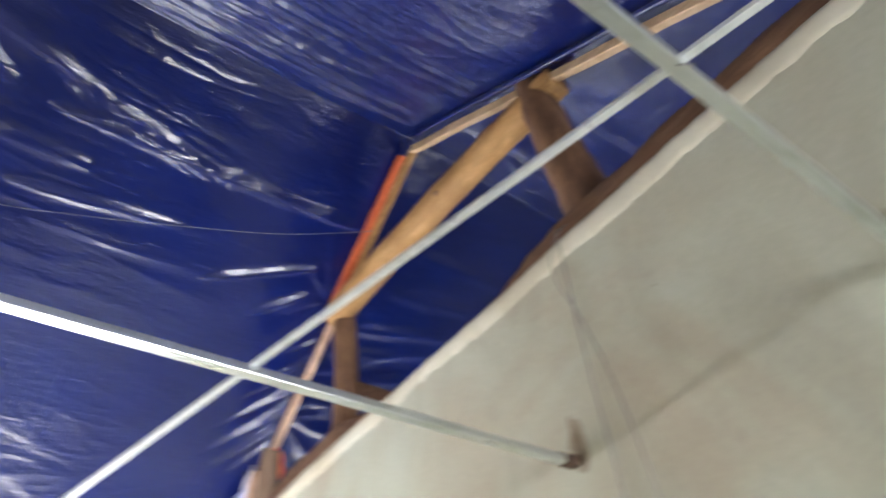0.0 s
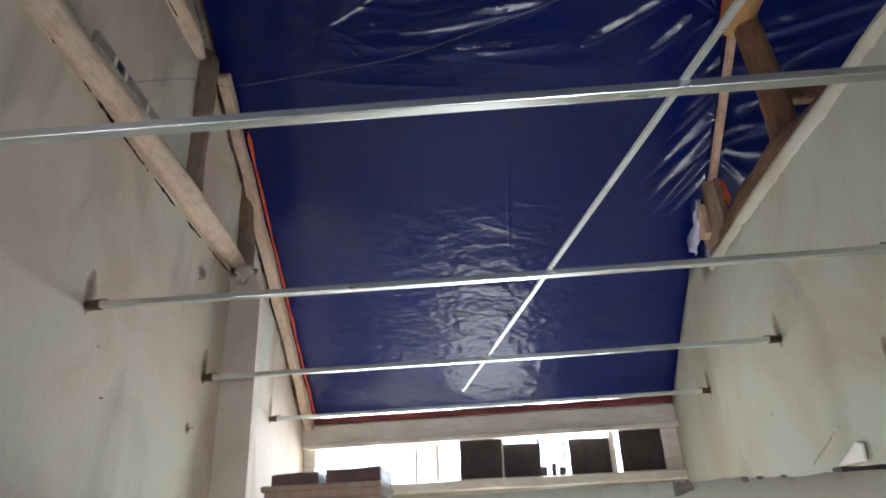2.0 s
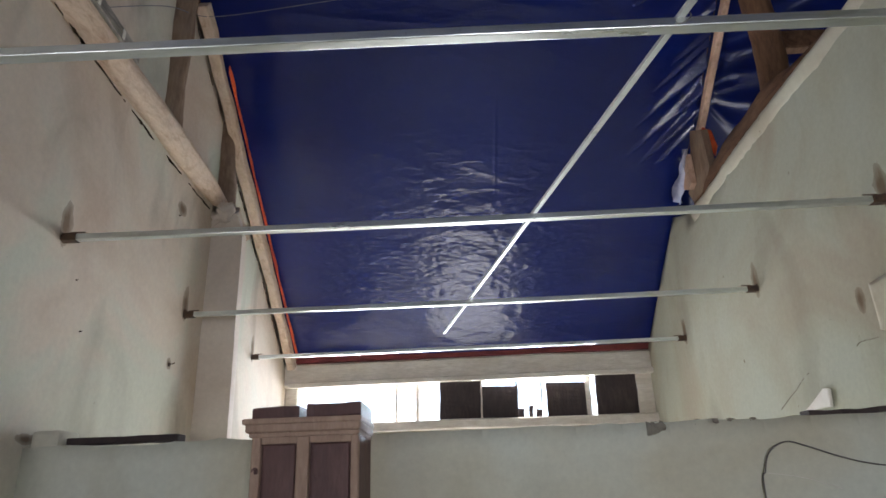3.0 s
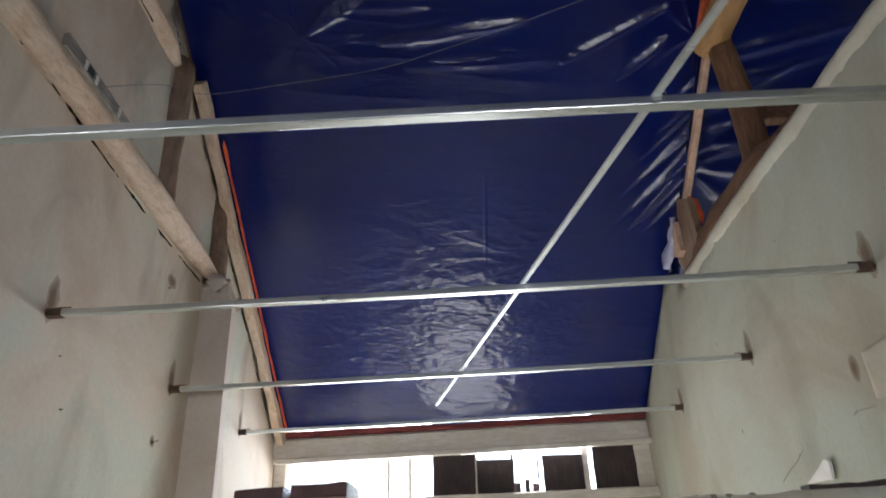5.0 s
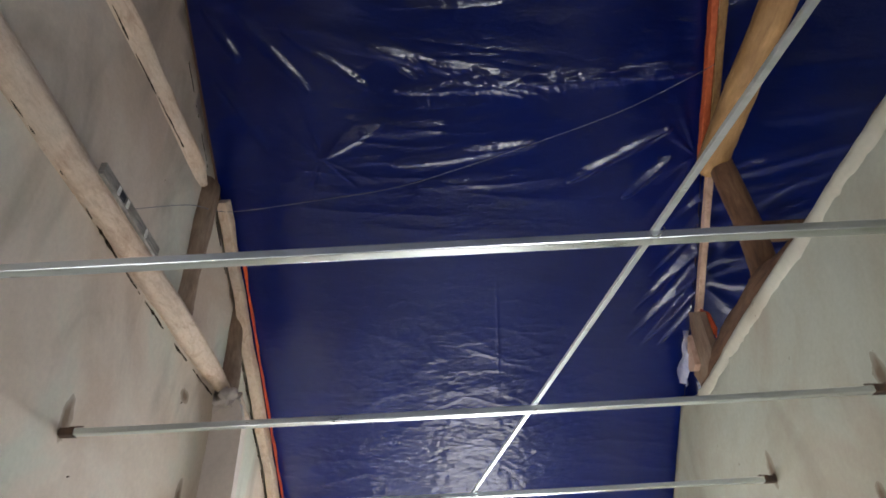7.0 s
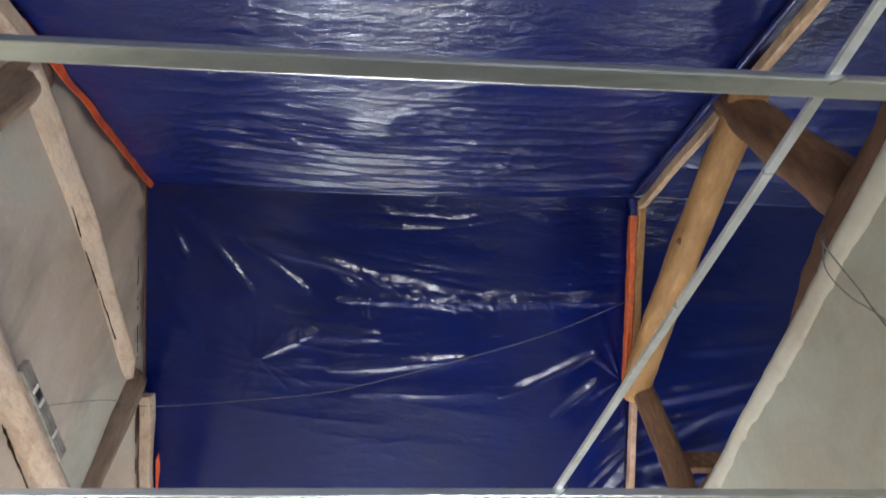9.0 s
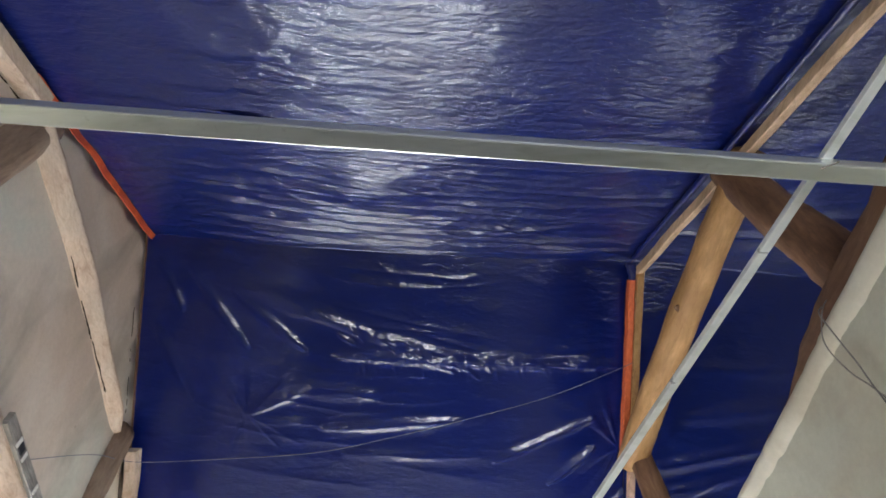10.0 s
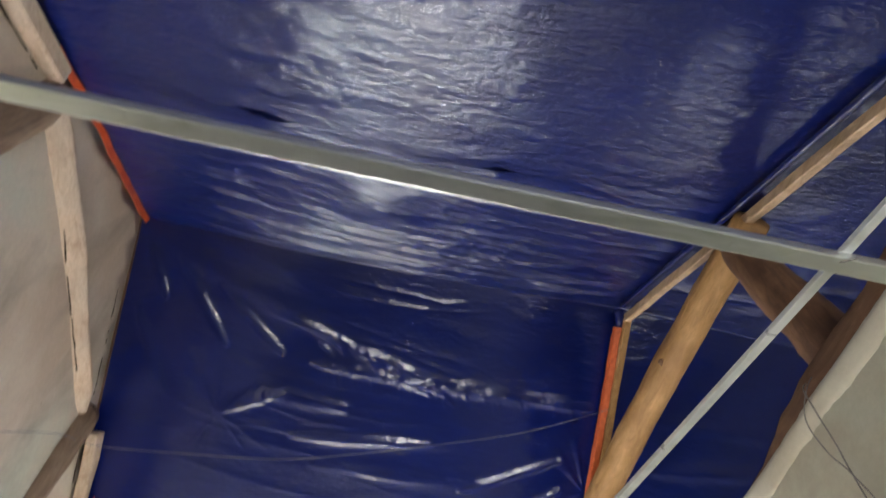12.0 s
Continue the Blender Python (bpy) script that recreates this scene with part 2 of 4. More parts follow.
_k = bump(_n, _l, _b, noise_tex(_n, _l, coords(_n, _l, (22, 62, 55)), 1.0, 3, 0.6, 0.5), 0.55, 0.0022, _k)
_l.new(_k, _b.inputs["Coat Normal"])

M_ORANGE, _n, _l, _b = material("orange_hem", 0.55)
_l.new(ramp(_n, _l, noise_tex(_n, _l, coords(_n, _l), 14, 4), (0.3, (0.55, 0.07, 0.015)), (0.7, (0.85, 0.15, 0.04))), _b.inputs["Base Color"])
M_RED, _n, _l, _b = material("red_brown_paint", 0.6)
_l.new(ramp(_n, _l, noise_tex(_n, _l, coords(_n, _l, (5, 1, 5)), 10, 4), (0.3, (0.50, 0.09, 0.02)), (0.7, (0.70, 0.16, 0.05))), _b.inputs["Base Color"])
M_WIRE, _n, _l, _b = material("old_wire", 0.6)
_l.new(ramp(_n, _l, noise_tex(_n, _l, coords(_n, _l), 20, 3), (0.3, (0.10, 0.09, 0.08)), (0.7, (0.2, 0.185, 0.165))), _b.inputs["Base Color"])
M_STRING, _n, _l, _b = material("grey_string", 0.8)
_l.new(ramp(_n, _l, noise_tex(_n, _l, coords(_n, _l), 40, 3), (0.3, (0.13, 0.13, 0.15)), (0.7, (0.22, 0.22, 0.25))), _b.inputs["Base Color"])
M_ALU, _n, _l, _b = material("brushed_aluminium", 0.5, 0.25)
_l.new(ramp(_n, _l, noise_tex(_n, _l, coords(_n, _l, (1, 1, 8)), 12, 4), (0.3, (0.16, 0.14, 0.115)), (0.7, (0.42, 0.38, 0.31))), _b.inputs["Base Color"])
M_BLACK, _n, _l, _b = material("black_plastic", 0.5)
_l.new(ramp(_n, _l, noise_tex(_n, _l, coords(_n, _l), 25, 3), (0.3, (0.012, 0.012, 0.012)), (0.7, (0.03, 0.03, 0.03))), _b.inputs["Base Color"])
M_WHITE, _n, _l, _b = material("white_card", 0.7)
_l.new(ramp(_n, _l, noise_tex(_n, _l, coords(_n, _l), 12, 4), (0.3, (0.66, 0.62, 0.54)), (0.7, (0.80, 0.77, 0.70))), _b.inputs["Base Color"])
# sheet edge in daylight: its brightness is painted as pale lavender
M_FLAP_LIT, _n, _l, _b = material("daylit_plastic_flap", 0.35)
_l.new(ramp(_n, _l, noise_tex(_n, _l, coords(_n, _l), 14, 4), (0.3, (0.35, 0.36, 0.55)), (0.7, (0.70, 0.70, 0.82))), _b.inputs["Base Color"])
M_CRACK, _n, _l, _b = material("open_crack", 1.0, 0.0, 0.0)
_l.new(ramp(_n, _l, noise_tex(_n, _l, coords(_n, _l), 30, 3), (0.3, (0.015, 0.011, 0.008)), (0.7, (0.05, 0.035, 0.022))), _b.inputs["Base Color"])
M_SCRATCH, _n, _l, _b = material("faint_scratch", 0.95, 0.0, 0.1)
_l.new(ramp(_n, _l, noise_tex(_n, _l, coords(_n, _l), 30, 3), (0.3, (0.20, 0.17, 0.13)), (0.7, (0.34, 0.30, 0.24))), _b.inputs["Base Color"])
M_GROUND = plaster("bare_earth", (0.24, 0.2, 0.14), (0.2, 0.15, 0.1), (0.16, 0.19, 0.09), (0.12, 0.1, 0.07), 0.4)


# ---------------------------------------------------------------- mesh helpers
def finish(name, bm, mat, smooth=False):
    me = bpy.data.meshes.new(name)
    bmesh.ops.recalc_face_normals(bm, faces=bm.faces)
    bm.to_mesh(me)
    bm.free()
    for p in me.polygons:
        p.use_smooth = smooth
    me.materials.append(mat)
    return new(name, me)


def part(name, bm, mat, parent, label="", smooth=False):
    ob = finish(name, bm, mat, smooth)
    ob.parent = parent
    if label:
        ob["label"] = label
    return ob


def thing(name, at, label, category, group="", kind=""):
    e = new(name)
    e.location = at
    e.empty_display_size = 0.1
    tagged(e, label, category, group, kind)
    bpy.context.view_layer.update()
    return e


def child(name, bm, mat, parent, label="", smooth=False):
    """A part whose mesh is given in world metres, under a thing that stands elsewhere."""
    ob = part(name, bm, mat, parent, label, smooth)
    ob.matrix_parent_inverse = Matrix.Translation(parent.location).inverted()
    return ob


def box_bm(lo, hi, bevel=0.0, seg=2):
    bm = bmesh.new()
    bmesh.ops.create_cube(bm, size=1)
    c = (Vector(lo) + Vector(hi)) / 2
    d = Vector(hi) - Vector(lo)
    for v in bm.verts:
        v.co = Vector((v.co.x * d.x, v.co.y * d.y, v.co.z * d.z)) + c
    if bevel:
        bmesh.ops.bevel(bm, geom=list(bm.edges), offset=bevel, segments=seg, affect="EDGES", profile=0.6)
    return bm


def sweep(points, ring, closed_ends=True, spin=0.0):
    """Rings of (side, up) offsets along points; ring(i) gives the section at point i."""
    bm = bmesh.new()
    rows = []
    pts = [Vector(p) for p in points]
    for i, p in enumerate(pts):
        d = (pts[min(i + 1, len(pts) - 1)] - pts[max(i - 1, 0)]).normalized()
        ref = Vector((0, 0, 1)) if abs(d.z) < 0.85 else Vector((0, 1, 0))
        side = d.cross(ref).normalized()
        up = side.cross(d).normalized()
        rows.append([bm.verts.new(p + side * a + up * b) for a, b in ring(i)])
    m = len(rows[0])
    for r, s in zip(rows, rows[1:]):
        for j in range(m):
            bm.faces.new((r[j], r[(j + 1) % m], s[(j + 1) % m], s[j]))
    if closed_ends:
        bm.faces.new(rows[0])
        bm.faces.new(rows[-1][::-1])
    return bm


def line(p, q, n):
    p, q = Vector(p), Vector(q)
    return [p.lerp(q, i / n) for i in range(n + 1)]


def log_bm(p, q, r0, r1, seed=0, crook=0.012, flat=1.0, n=26, sides=18, rough=0.05, flare=0.0, tip=0.0, hew=2.0, arch=0.0):
    """A tree trunk, hardly worked: tapered, a little crooked, with knots and hollows. hew: 2 is round, less is squared on edge."""
    rng = random.Random(seed)
    ph = [rng.uniform(0, 6.28) for _ in range(4)]
    pts = line(p, q, n)
    axis = (Vector(q) - Vector(p)).normalized()
    a = axis.orthogonal().normalized()
    b = axis.cross(a)
    for i, v in enumerate(pts):
        t = i / n
        v += a * crook * (math.sin(3.1 * t + ph[0]) + 0.4 * math.sin(8 * t + ph[1])) + b * crook * math.sin(4.3 * t + ph[2]) + Vector((0, 0, arch * 4 * t * (1 - t)))

    def ring(i):
        t = i / n
        r = (r0 + (r1 - r0) * t) * (1 + flare * math.exp(-t * 7)) * (1 - tip * max(0.0, (t - 0.88) / 0.12) ** 1.5)
        out = []
        for j in range(sides):
            w = 2 * math.pi * j / sides
            k = 1 + rough * noise.noise(Vector((math.cos(w) * 1.2, math.sin(w) * 1.2, t * 7 + seed * 3.7)))
            k += rough * 0.6 * noise.noise(Vector((math.cos(w) * 3, math.sin(w) * 3, t * 22 + seed)))
            k /= (abs(math.cos(w)) ** hew + abs(math.sin(w)) ** hew) ** (1 / hew)
            out.append((math.cos(w) * r * k * flat, math.sin(w) * r * k))
        return out

    return sweep(pts, ring)


def timber_bm(p, q, w, h, seed=0, wane=0.006, n=16, bow=0.0):
    """A sawn timber w wide and h deep with softened, slightly uneven arrises."""
    c = min(w, h) * 0.12
    sec = [(-w / 2 + c, -h / 2), (0, -h / 2), (w / 2 - c, -h / 2), (w / 2, -h / 2 + c), (w / 2, 0), (w / 2, h / 2 - c), (w / 2 - c, h / 2), (0, h / 2),
           (-w / 2 + c, h / 2), (-w / 2, h / 2 - c), (-w / 2, 0), (-w / 2, -h / 2 + c)]

    def ring(i):
        out = []
        for j, (a, b) in enumerate(sec):
            d = noise.noise(Vector((a * 9 + seed, b * 9, i * 0.35 + seed * 1.7))) * wane
            s = bow * math.sin(math.pi * i / n)
            out.append((a + d, b + d * 0.8 + s))
        return out

    return sweep(line(p, q, n), ring)


def tube_bm(points, r, sides=6):
    ring = [(math.cos(2 * math.pi * j / sides) * r, math.sin(2 * math.pi * j / sides) * r) for j in range(sides)]
    return sweep(points, lambda i: ring)


def slab_bm(outline, axis, lo, hi, cell=0.12, wobble=0.0, seed=0.0):
    """A wall from an outline in its own plane, lo..hi thick along axis ("x" or "y"), cut fine enough to be a little uneven."""
    bm = bmesh.new()
    put = (lambda u, v, d: (d, u, v)) if axis == "x" else (lambda u, v, d: (u, d, v))
    f = bm.faces.new([bm.verts.new(put(u, v, lo)) for u, v in outline])
    n = 0 if axis == "x" else 1
    us = [u for u, _ in outline]
    vs = [v for _, v in outline]
    for k, (a, b) in enumerate(((min(us), max(us)), (min(vs), max(vs)))):
        nn = [0.0, 0.0, 0.0]
        nn[(1 if axis == "x" else 0) if k == 0 else 2] = 1.0
        for s in np.arange(a + cell, b, cell):
            bmesh.ops.bisect_plane(bm, geom=list(bm.verts) + list(bm.edges) + list(bm.faces), plane_co=[s * c for c in nn], plane_no=nn)
    r = bmesh.ops.extrude_face_region(bm, geom=list(bm.faces))
    for v in (g for g in r["geom"] if isinstance(g, bmesh.types.BMVert)):
        v.co[n] = hi
    if wobble:
        for v in bm.verts:
            d = noise.noise(Vector((v.co.x * 1.7 + seed, v.co.y * 1.7, v.co.z * 1.7))) + 0.5 * noise.noise(Vector((v.co.x * 6, v.co.y * 6 + seed, v.co.z * 6)))
            v.co[n] += wobble * d
    return bm


# ---------------------------------------------------------------- ground and shell
bm = bmesh.new()
bmesh.ops.create_grid(bm, x_segments=60, y_segments=60, size=400)
for v in bm.verts:
    v.co.z = -0.12
tagged(finish("ground", bm, M_GROUND), "bare earth yard with sparse grass outside", "ground", kind="structure")
tagged(finish("floor", box_bm((-0.2, NEAR_Y - 0.2, -0.1), (6.7, 3.0, 0.0)), M_FLOOR), "bare dark grey cement floor", "floor", kind="structure")
# unseen floor, its paleness added to throw sunlight up at the sheet
tagged(finish("pale_bounce_floor", box_bm((-0.2, 3.0, -0.1), (6.7, FAR_Y + 0.2, 0.004)), M_TILE), "unseen floor behind the partition, made pale to bounce light", "floor", kind="structure")


def roof_outline(y0, y1, low, drop=0.0, step=0.25):
    """A wall's outline in (y, z): level foot, top under the roof."""
    ys = sorted({y0, y1, RIDGE_Y, *np.arange(y0, y1, step)})
    ys = [y for y in ys if y0 <= y <= y1]
    return [(y0, low), (y1, low)] + [(float(y), roof_z(y) - drop) for y in reversed(ys)]


# the doorway near y 0.85 is unseen, added to hold the side lamp
tagged(finish("wall_left", slab_bm((lambda o: o[:1] + [(0.42, 0.0), (0.42, 2.07), (1.28, 2.07), (1.28, 0.0)] + o[1:])(roof_outline(NEAR_Y - 0.15, FAR_Y + 0.15, 0.0, 0.0)), "x", -0.15, 0.0, 0.14, 0.008, 1.0), M_LEFT, True),
       "tall limewashed plaster wall with damp brown stains", "wall", kind="structure")

WALL_TOP = 3.22


def wall_top(y):
    """The rough top of the wall, a little lower towards the eaves."""
    return WALL_TOP + 0.034 - 0.055 / (1 + math.exp(-(y - 4.05) * 7)) + 0.012 * math.sin(1.3 * y + 0.4)


prof = [(NEAR_Y - 0.15, 0.0), (FAR_Y + 0.15, 0.0), (FAR_Y + 0.15, roof_z(FAR_Y + 0.15) - 0.05), (5.0, roof_z(5.0) - 0.05), (4.75, WALL_TOP)]
prof += [(float(y), wall_top(y) + 0.012 * noise.noise(Vector((y * 5, 0, 5)))) for y in np.arange(4.65, NEAR_Y, -0.06)] + [(NEAR_Y - 0.15, WALL_TOP)]
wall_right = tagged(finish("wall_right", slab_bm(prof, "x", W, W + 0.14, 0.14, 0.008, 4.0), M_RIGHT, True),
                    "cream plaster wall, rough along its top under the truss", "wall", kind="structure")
# both doorways are unseen, added to let lamps in from behind
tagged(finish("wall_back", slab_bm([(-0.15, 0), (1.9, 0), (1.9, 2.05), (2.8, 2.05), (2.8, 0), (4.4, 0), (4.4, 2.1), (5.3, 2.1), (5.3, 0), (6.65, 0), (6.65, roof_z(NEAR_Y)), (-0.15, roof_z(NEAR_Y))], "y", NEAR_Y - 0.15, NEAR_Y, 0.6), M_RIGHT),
       "plain plaster wall with unseen doorways added for lamps", "wall", kind="structure")
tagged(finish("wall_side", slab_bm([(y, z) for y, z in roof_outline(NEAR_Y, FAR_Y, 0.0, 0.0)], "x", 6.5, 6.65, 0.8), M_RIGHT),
       "plain plaster wall of the next room", "wall", kind="structure")

# far wall: strip of window openings under the eaves; doorways and low hole below added, unseen
SILL, HEAD = 2.07, 2.37
far = [(-0.15, 0), (0.2, 0), (0.2, 0.5), (0.95, 0.5), (0.95, 0), (1.15, 0), (1.15, 1.9), (2.05, 1.9), (2.05, 0), (3.5, 0), (3.5, 1.9), (4.4, 1.9), (4.4, 0), (6.65, 0), (6.65, SILL), (-0.15, SILL)]
tagged(finish("wall_far", slab_bm(far, "y", FAR_Y, FAR_Y + 0.13, 0.3, 0.004), M_BAND, True), "cream plaster wall under a strip of windows", "wall", kind="structure")
# this opening is unseen, added so the next room's sheet catches light
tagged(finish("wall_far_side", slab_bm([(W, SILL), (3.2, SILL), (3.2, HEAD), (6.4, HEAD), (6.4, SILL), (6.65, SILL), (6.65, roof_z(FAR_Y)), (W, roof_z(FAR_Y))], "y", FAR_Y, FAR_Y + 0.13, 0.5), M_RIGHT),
       "plain plaster wall over an unseen window strip added for light", "wall", kind="structure")

strip = thing("window_strip", (1.5, FAR_Y, SILL), "long low strip of unglazed window openings, partly boarded", "window", kind="structure")
child("lintel", timber_bm((-0.02, FAR_Y + 0.05, 2.47), (W + 0.02, FAR_Y + 0.05, 2.48), 0.14, 0.19, 3, 0.008), M_LINTEL, strip, "pale weathered timber lintel with window glare in its tone")
child("sill", timber_bm((-0.02, FAR_Y + 0.045, 2.035), (W + 0.02, FAR_Y + 0.045, 2.03), 0.16, 0.075, 5, 0.008), M_LINTEL, strip)
child("head_batten", timber_bm((0.05, FAR_Y - 0.03, 2.385), (W, FAR_Y - 0.03, 2.40), 0.05, 0.042, 6, 0.004), M_LINTEL, strip)
child("top_plate", timber_bm((0.0, FAR_Y + 0.035, 2.595), (W + 0.02, FAR_Y + 0.035, 2.605), 0.11, 0.05, 8, 0.006), M_MAROON, strip, "maroon painted wall plate under the eaves")
for i, (x, w) in enumerate(((0.05, 0.10), (0.915, 0.022), (1.085, 0.03), (1.60, 0.035), (2.47, 0.045), (2.93, 0.14))):
    child("mullion", timber_bm((x, FAR_Y + 0.05, SILL - 0.01), (x + 0.004, FAR_Y + 0.05, 2.40), w, 0.06, 11 + i, 0.004), M_LINTEL, strip)
for i, (x0, x1, z0, z1) in enumerate(((1.265, 1.597, 2.06, 2.375), (1.612, 1.90, 2.06, 2.325), (2.13, 2.443, 2.06, 2.335), (2.53, 2.862, 2.06, 2.40))):
    child("board", timber_bm(((x0 + x1) / 2, FAR_Y + 0.02, z0), ((x0 + x1) / 2 + 0.006, FAR_Y + 0.02, z1), x1 - x0, 0.02, 31 + i, 0.006, 10), M_PANEL, strip, "dark stained board across the opening")
# added slivers of board, standing in for dark foliage and gaps outside
for i, (x, z0, z1, w) in enumerate(((1.925, 2.07, 2.15, 0.05), (2.005, 2.07, 2.17, 0.035), (2.07, 2.07, 2.14, 0.05), (1.895, 2.2, 2.37, 0.014), (2.10, 2.17, 2.37, 0.012), (2.455, 2.07, 2.2, 0.02))):
    child("dark_stand_in", timber_bm((x, FAR_Y + 0.09, z0), (x + 0.006, FAR_Y + 0.09, z1), w, 0.015, 51 + i, 0.005, 6), M_PANEL, strip)

# column under the truss on the left wall
bm = slab_bm([(0.0, 0.0), (0.212, 0.0), (0.188, 3.0), (0.15, 3.12), (0.06, 3.2), (0.0, 3.2)], "y", 4.24, 4.31, 0.12, 0.006, 9)
tagged(finish("column_left", bm, M_COL), "greyish plastered column under the roof truss", "column", kind="structure")

# strip of fresh mortar along the top of the right wall, proud of the old plaster and feathered out below
def band_bm(y0, y1, n=230):
    bm = bmesh.new()
    rows = []
    for y in np.linspace(y0, y1, n):
        k = 0.012 * noise.noise(Vector((y * 2.1, 3, 1))) + 0.007 * noise.noise(Vector((y * 9, 5, 1))) + 0.006 * noise.noise(Vector((y * 23, 5, 4)))
        b = 0.5 + 0.5 * noise.noise(Vector((y * 3.3, 8, 2))) + 0.5 * noise.noise(Vector((y * 17, 8, 2)))
        z = wall_top(y) + 0.004 + 0.7 * k
        low = z - 0.088 + 1.5 * k - 0.012 * noise.noise(Vector((y * 1.1, 0, 9)))
        sec = [(0.03, z), (0.0, z + 0.004 * b), (-0.010 - 0.005 * b, z - 0.008), (-0.014 - 0.006 * b, z - 0.03), (-0.012 - 0.005 * b, (z + low) / 2), (-0.008, low + 0.02), (0.004, low), (0.02, low)]
        rows.append([bm.verts.new((W + a, y, c)) for a, c in sec])
    for r, t in zip(rows, rows[1:]):
        for q in range(len(r)):
            bm.faces.new((r[q], r[(q + 1) % len(r)], t[(q + 1) % len(r)], t[q]))
    bm.faces.new(rows[0])
    bm.faces.new(rows[-1][::-1])
    return bm


tagged(finish("plaster_band", band_bm(NEAR_Y, 4.62), M_BAND, True), "rough pale mortar strip along the wall top", "trim", kind="structure")

# low partition across the room
PART_Y, PART_Z = 2.92, 1.716
edge = [(float(x), PART_Z + 0.01 * noise.noise(Vector((x * 4, 1, 0))) + 0.008 * noise.noise(Vector((x * 13, 7, 0))) + (x - 1.5) * 0.004) for x in np.arange(W, -0.01, -0.05)]
tagged(finish("partition_wall", slab_bm([(0, 0), (W, 0)] + edge, "y", PART_Y, PART_Y + 0.13, 0.15, 0.006, 3), M_PART, True),
       "low grey-green cement partition wall with broken top", "wall", kind="structure")

# ---------------------------------------------------------------- tarpaulin
def crease(x, y, x0, y0, x1, y1, amp, wid, pleat=False):
    dx, dy = x1 - x0, y1 - y0
    ll = dx * dx + dy * dy
    t = ((x - x0) * dx + (y - y0) * dy) / ll
    d = np.abs((x - x0) * dy - (y - y0) * dx) / math.sqrt(ll)
    if pleat:           # sharp folded pleat that dies out towards its far end
        k = np.clip(1.0 - t, 0, 1) * (t > -0.2)
        w = wid * (0.35 + 0.65 * k)
        return amp * (w / wid) * np.clip(k * 3, 0, 1) * np.clip(1 - d / w, 0, 1)
    fade = np.clip(4.4 * (t + 0.04) * (1.04 - t), 0, 1) ** 0.7
    w = wid * (0.3 + 0.7 * fade)
    return amp * (0.3 + 0.7 * fade) * np.clip(fade * 4, 0, 1) * np.exp(-(d / w) ** 2)


CREASES = (
    (0.67, 3.51, 0.97, 3.385, 0.013, 0.04), (0.95, 3.39, 1.45, 3.385, 0.013, 0.04), (1.15, 3.56, 1.98, 3.49, 0.020, 0.026),
    (2.22, 3.69, 2.82, 3.47, 0.024, 0.024), (2.56, 3.80, 2.84, 3.62, 0.022, 0.020), (1.24, 3.20, 2.98, 3.20, 0.018, 0.03),
    (1.44, 3.08, 2.10, 3.20, 0.016, 0.02), (0.1, 2.78, 0.26, 3.02, 0.017, 0.03), (0.29, 2.80, 0.66, 3.18, 0.019, 0.03),
    (0.56, 2.90, 1.0, 3.17, 0.019, 0.03), (0.1, 3.1, 0.35, 3.45, 0.014, 0.03), (1.3, 3.68, 2.1, 3.66, 0.012, 0.03),
)
SWAGS = ((1.74, 4.22, 1.735, 4.78, 0.004, 0.008), (0.05, 2.70, 1.3, 3.06, 0.014, 0.05), (0.5, 2.69, 2.3, 2.95, 0.008, 0.06), (1.05, 2.98, 1.45, 3.12, 0.008, 0.02))
# pleats that fan out from the nail on the back slope, and the puckered seam on the front slope
rng = random.Random(11)
FOLDS = [(1.775 + 0.02 * i, 0.035 + 0.047 * i + rng.uniform(-0.012, 0.012), 0.02, rng.uniform(0.005, 0.010), rng.uniform(0.011, 0.02), 1.16, rng.uniform(2.3, 3.0)) for i in range(9)]
FOLDS += [(1.80 + 0.02 * i, -0.10 - 0.09 * i, 0.05, 0.007, 0.016, rng.uniform(0.35, 0.6), 1.24) for i in range(3)]
# loose tucks under the ridge, each with one long flat face
TUCKS = [(y + rng.uniform(-0.008, 0.008), rng.uniform(0.0, 0.05), rng.uniform(0.02, 0.05), rng.uniform(0.35, 0.52), rng.uniform(0.03, 0.048), rng.uniform(0.1, 0.8), rng.uniform(2.3, 3.05)) for y in np.arange(1.98, 2.66, 0.046)]
# slack folds that hang from the ridge and from the nail on the front slope
DRAPES = [(rng.uniform(0.1, 1.7), y + rng.uniform(-0.02, 0.02), rng.uniform(-0.02, 0.16), rng.uniform(-0.06, 0.0), rng.uniform(0.003, 0.007), rng.uniform(0.009, 0.02), rng.uniform(0.6, 1.3)) for y in np.arange(2.74, 3.75, 0.05)]
DRAPES += [(0.70, 3.515, s, 0.0, 0.007, 0.014, r) for s, r in ((-0.9, 0.22), (-0.42, 0.45), (0.08, 0.5), (0.4, 0.35), (0.8, 0.2))]


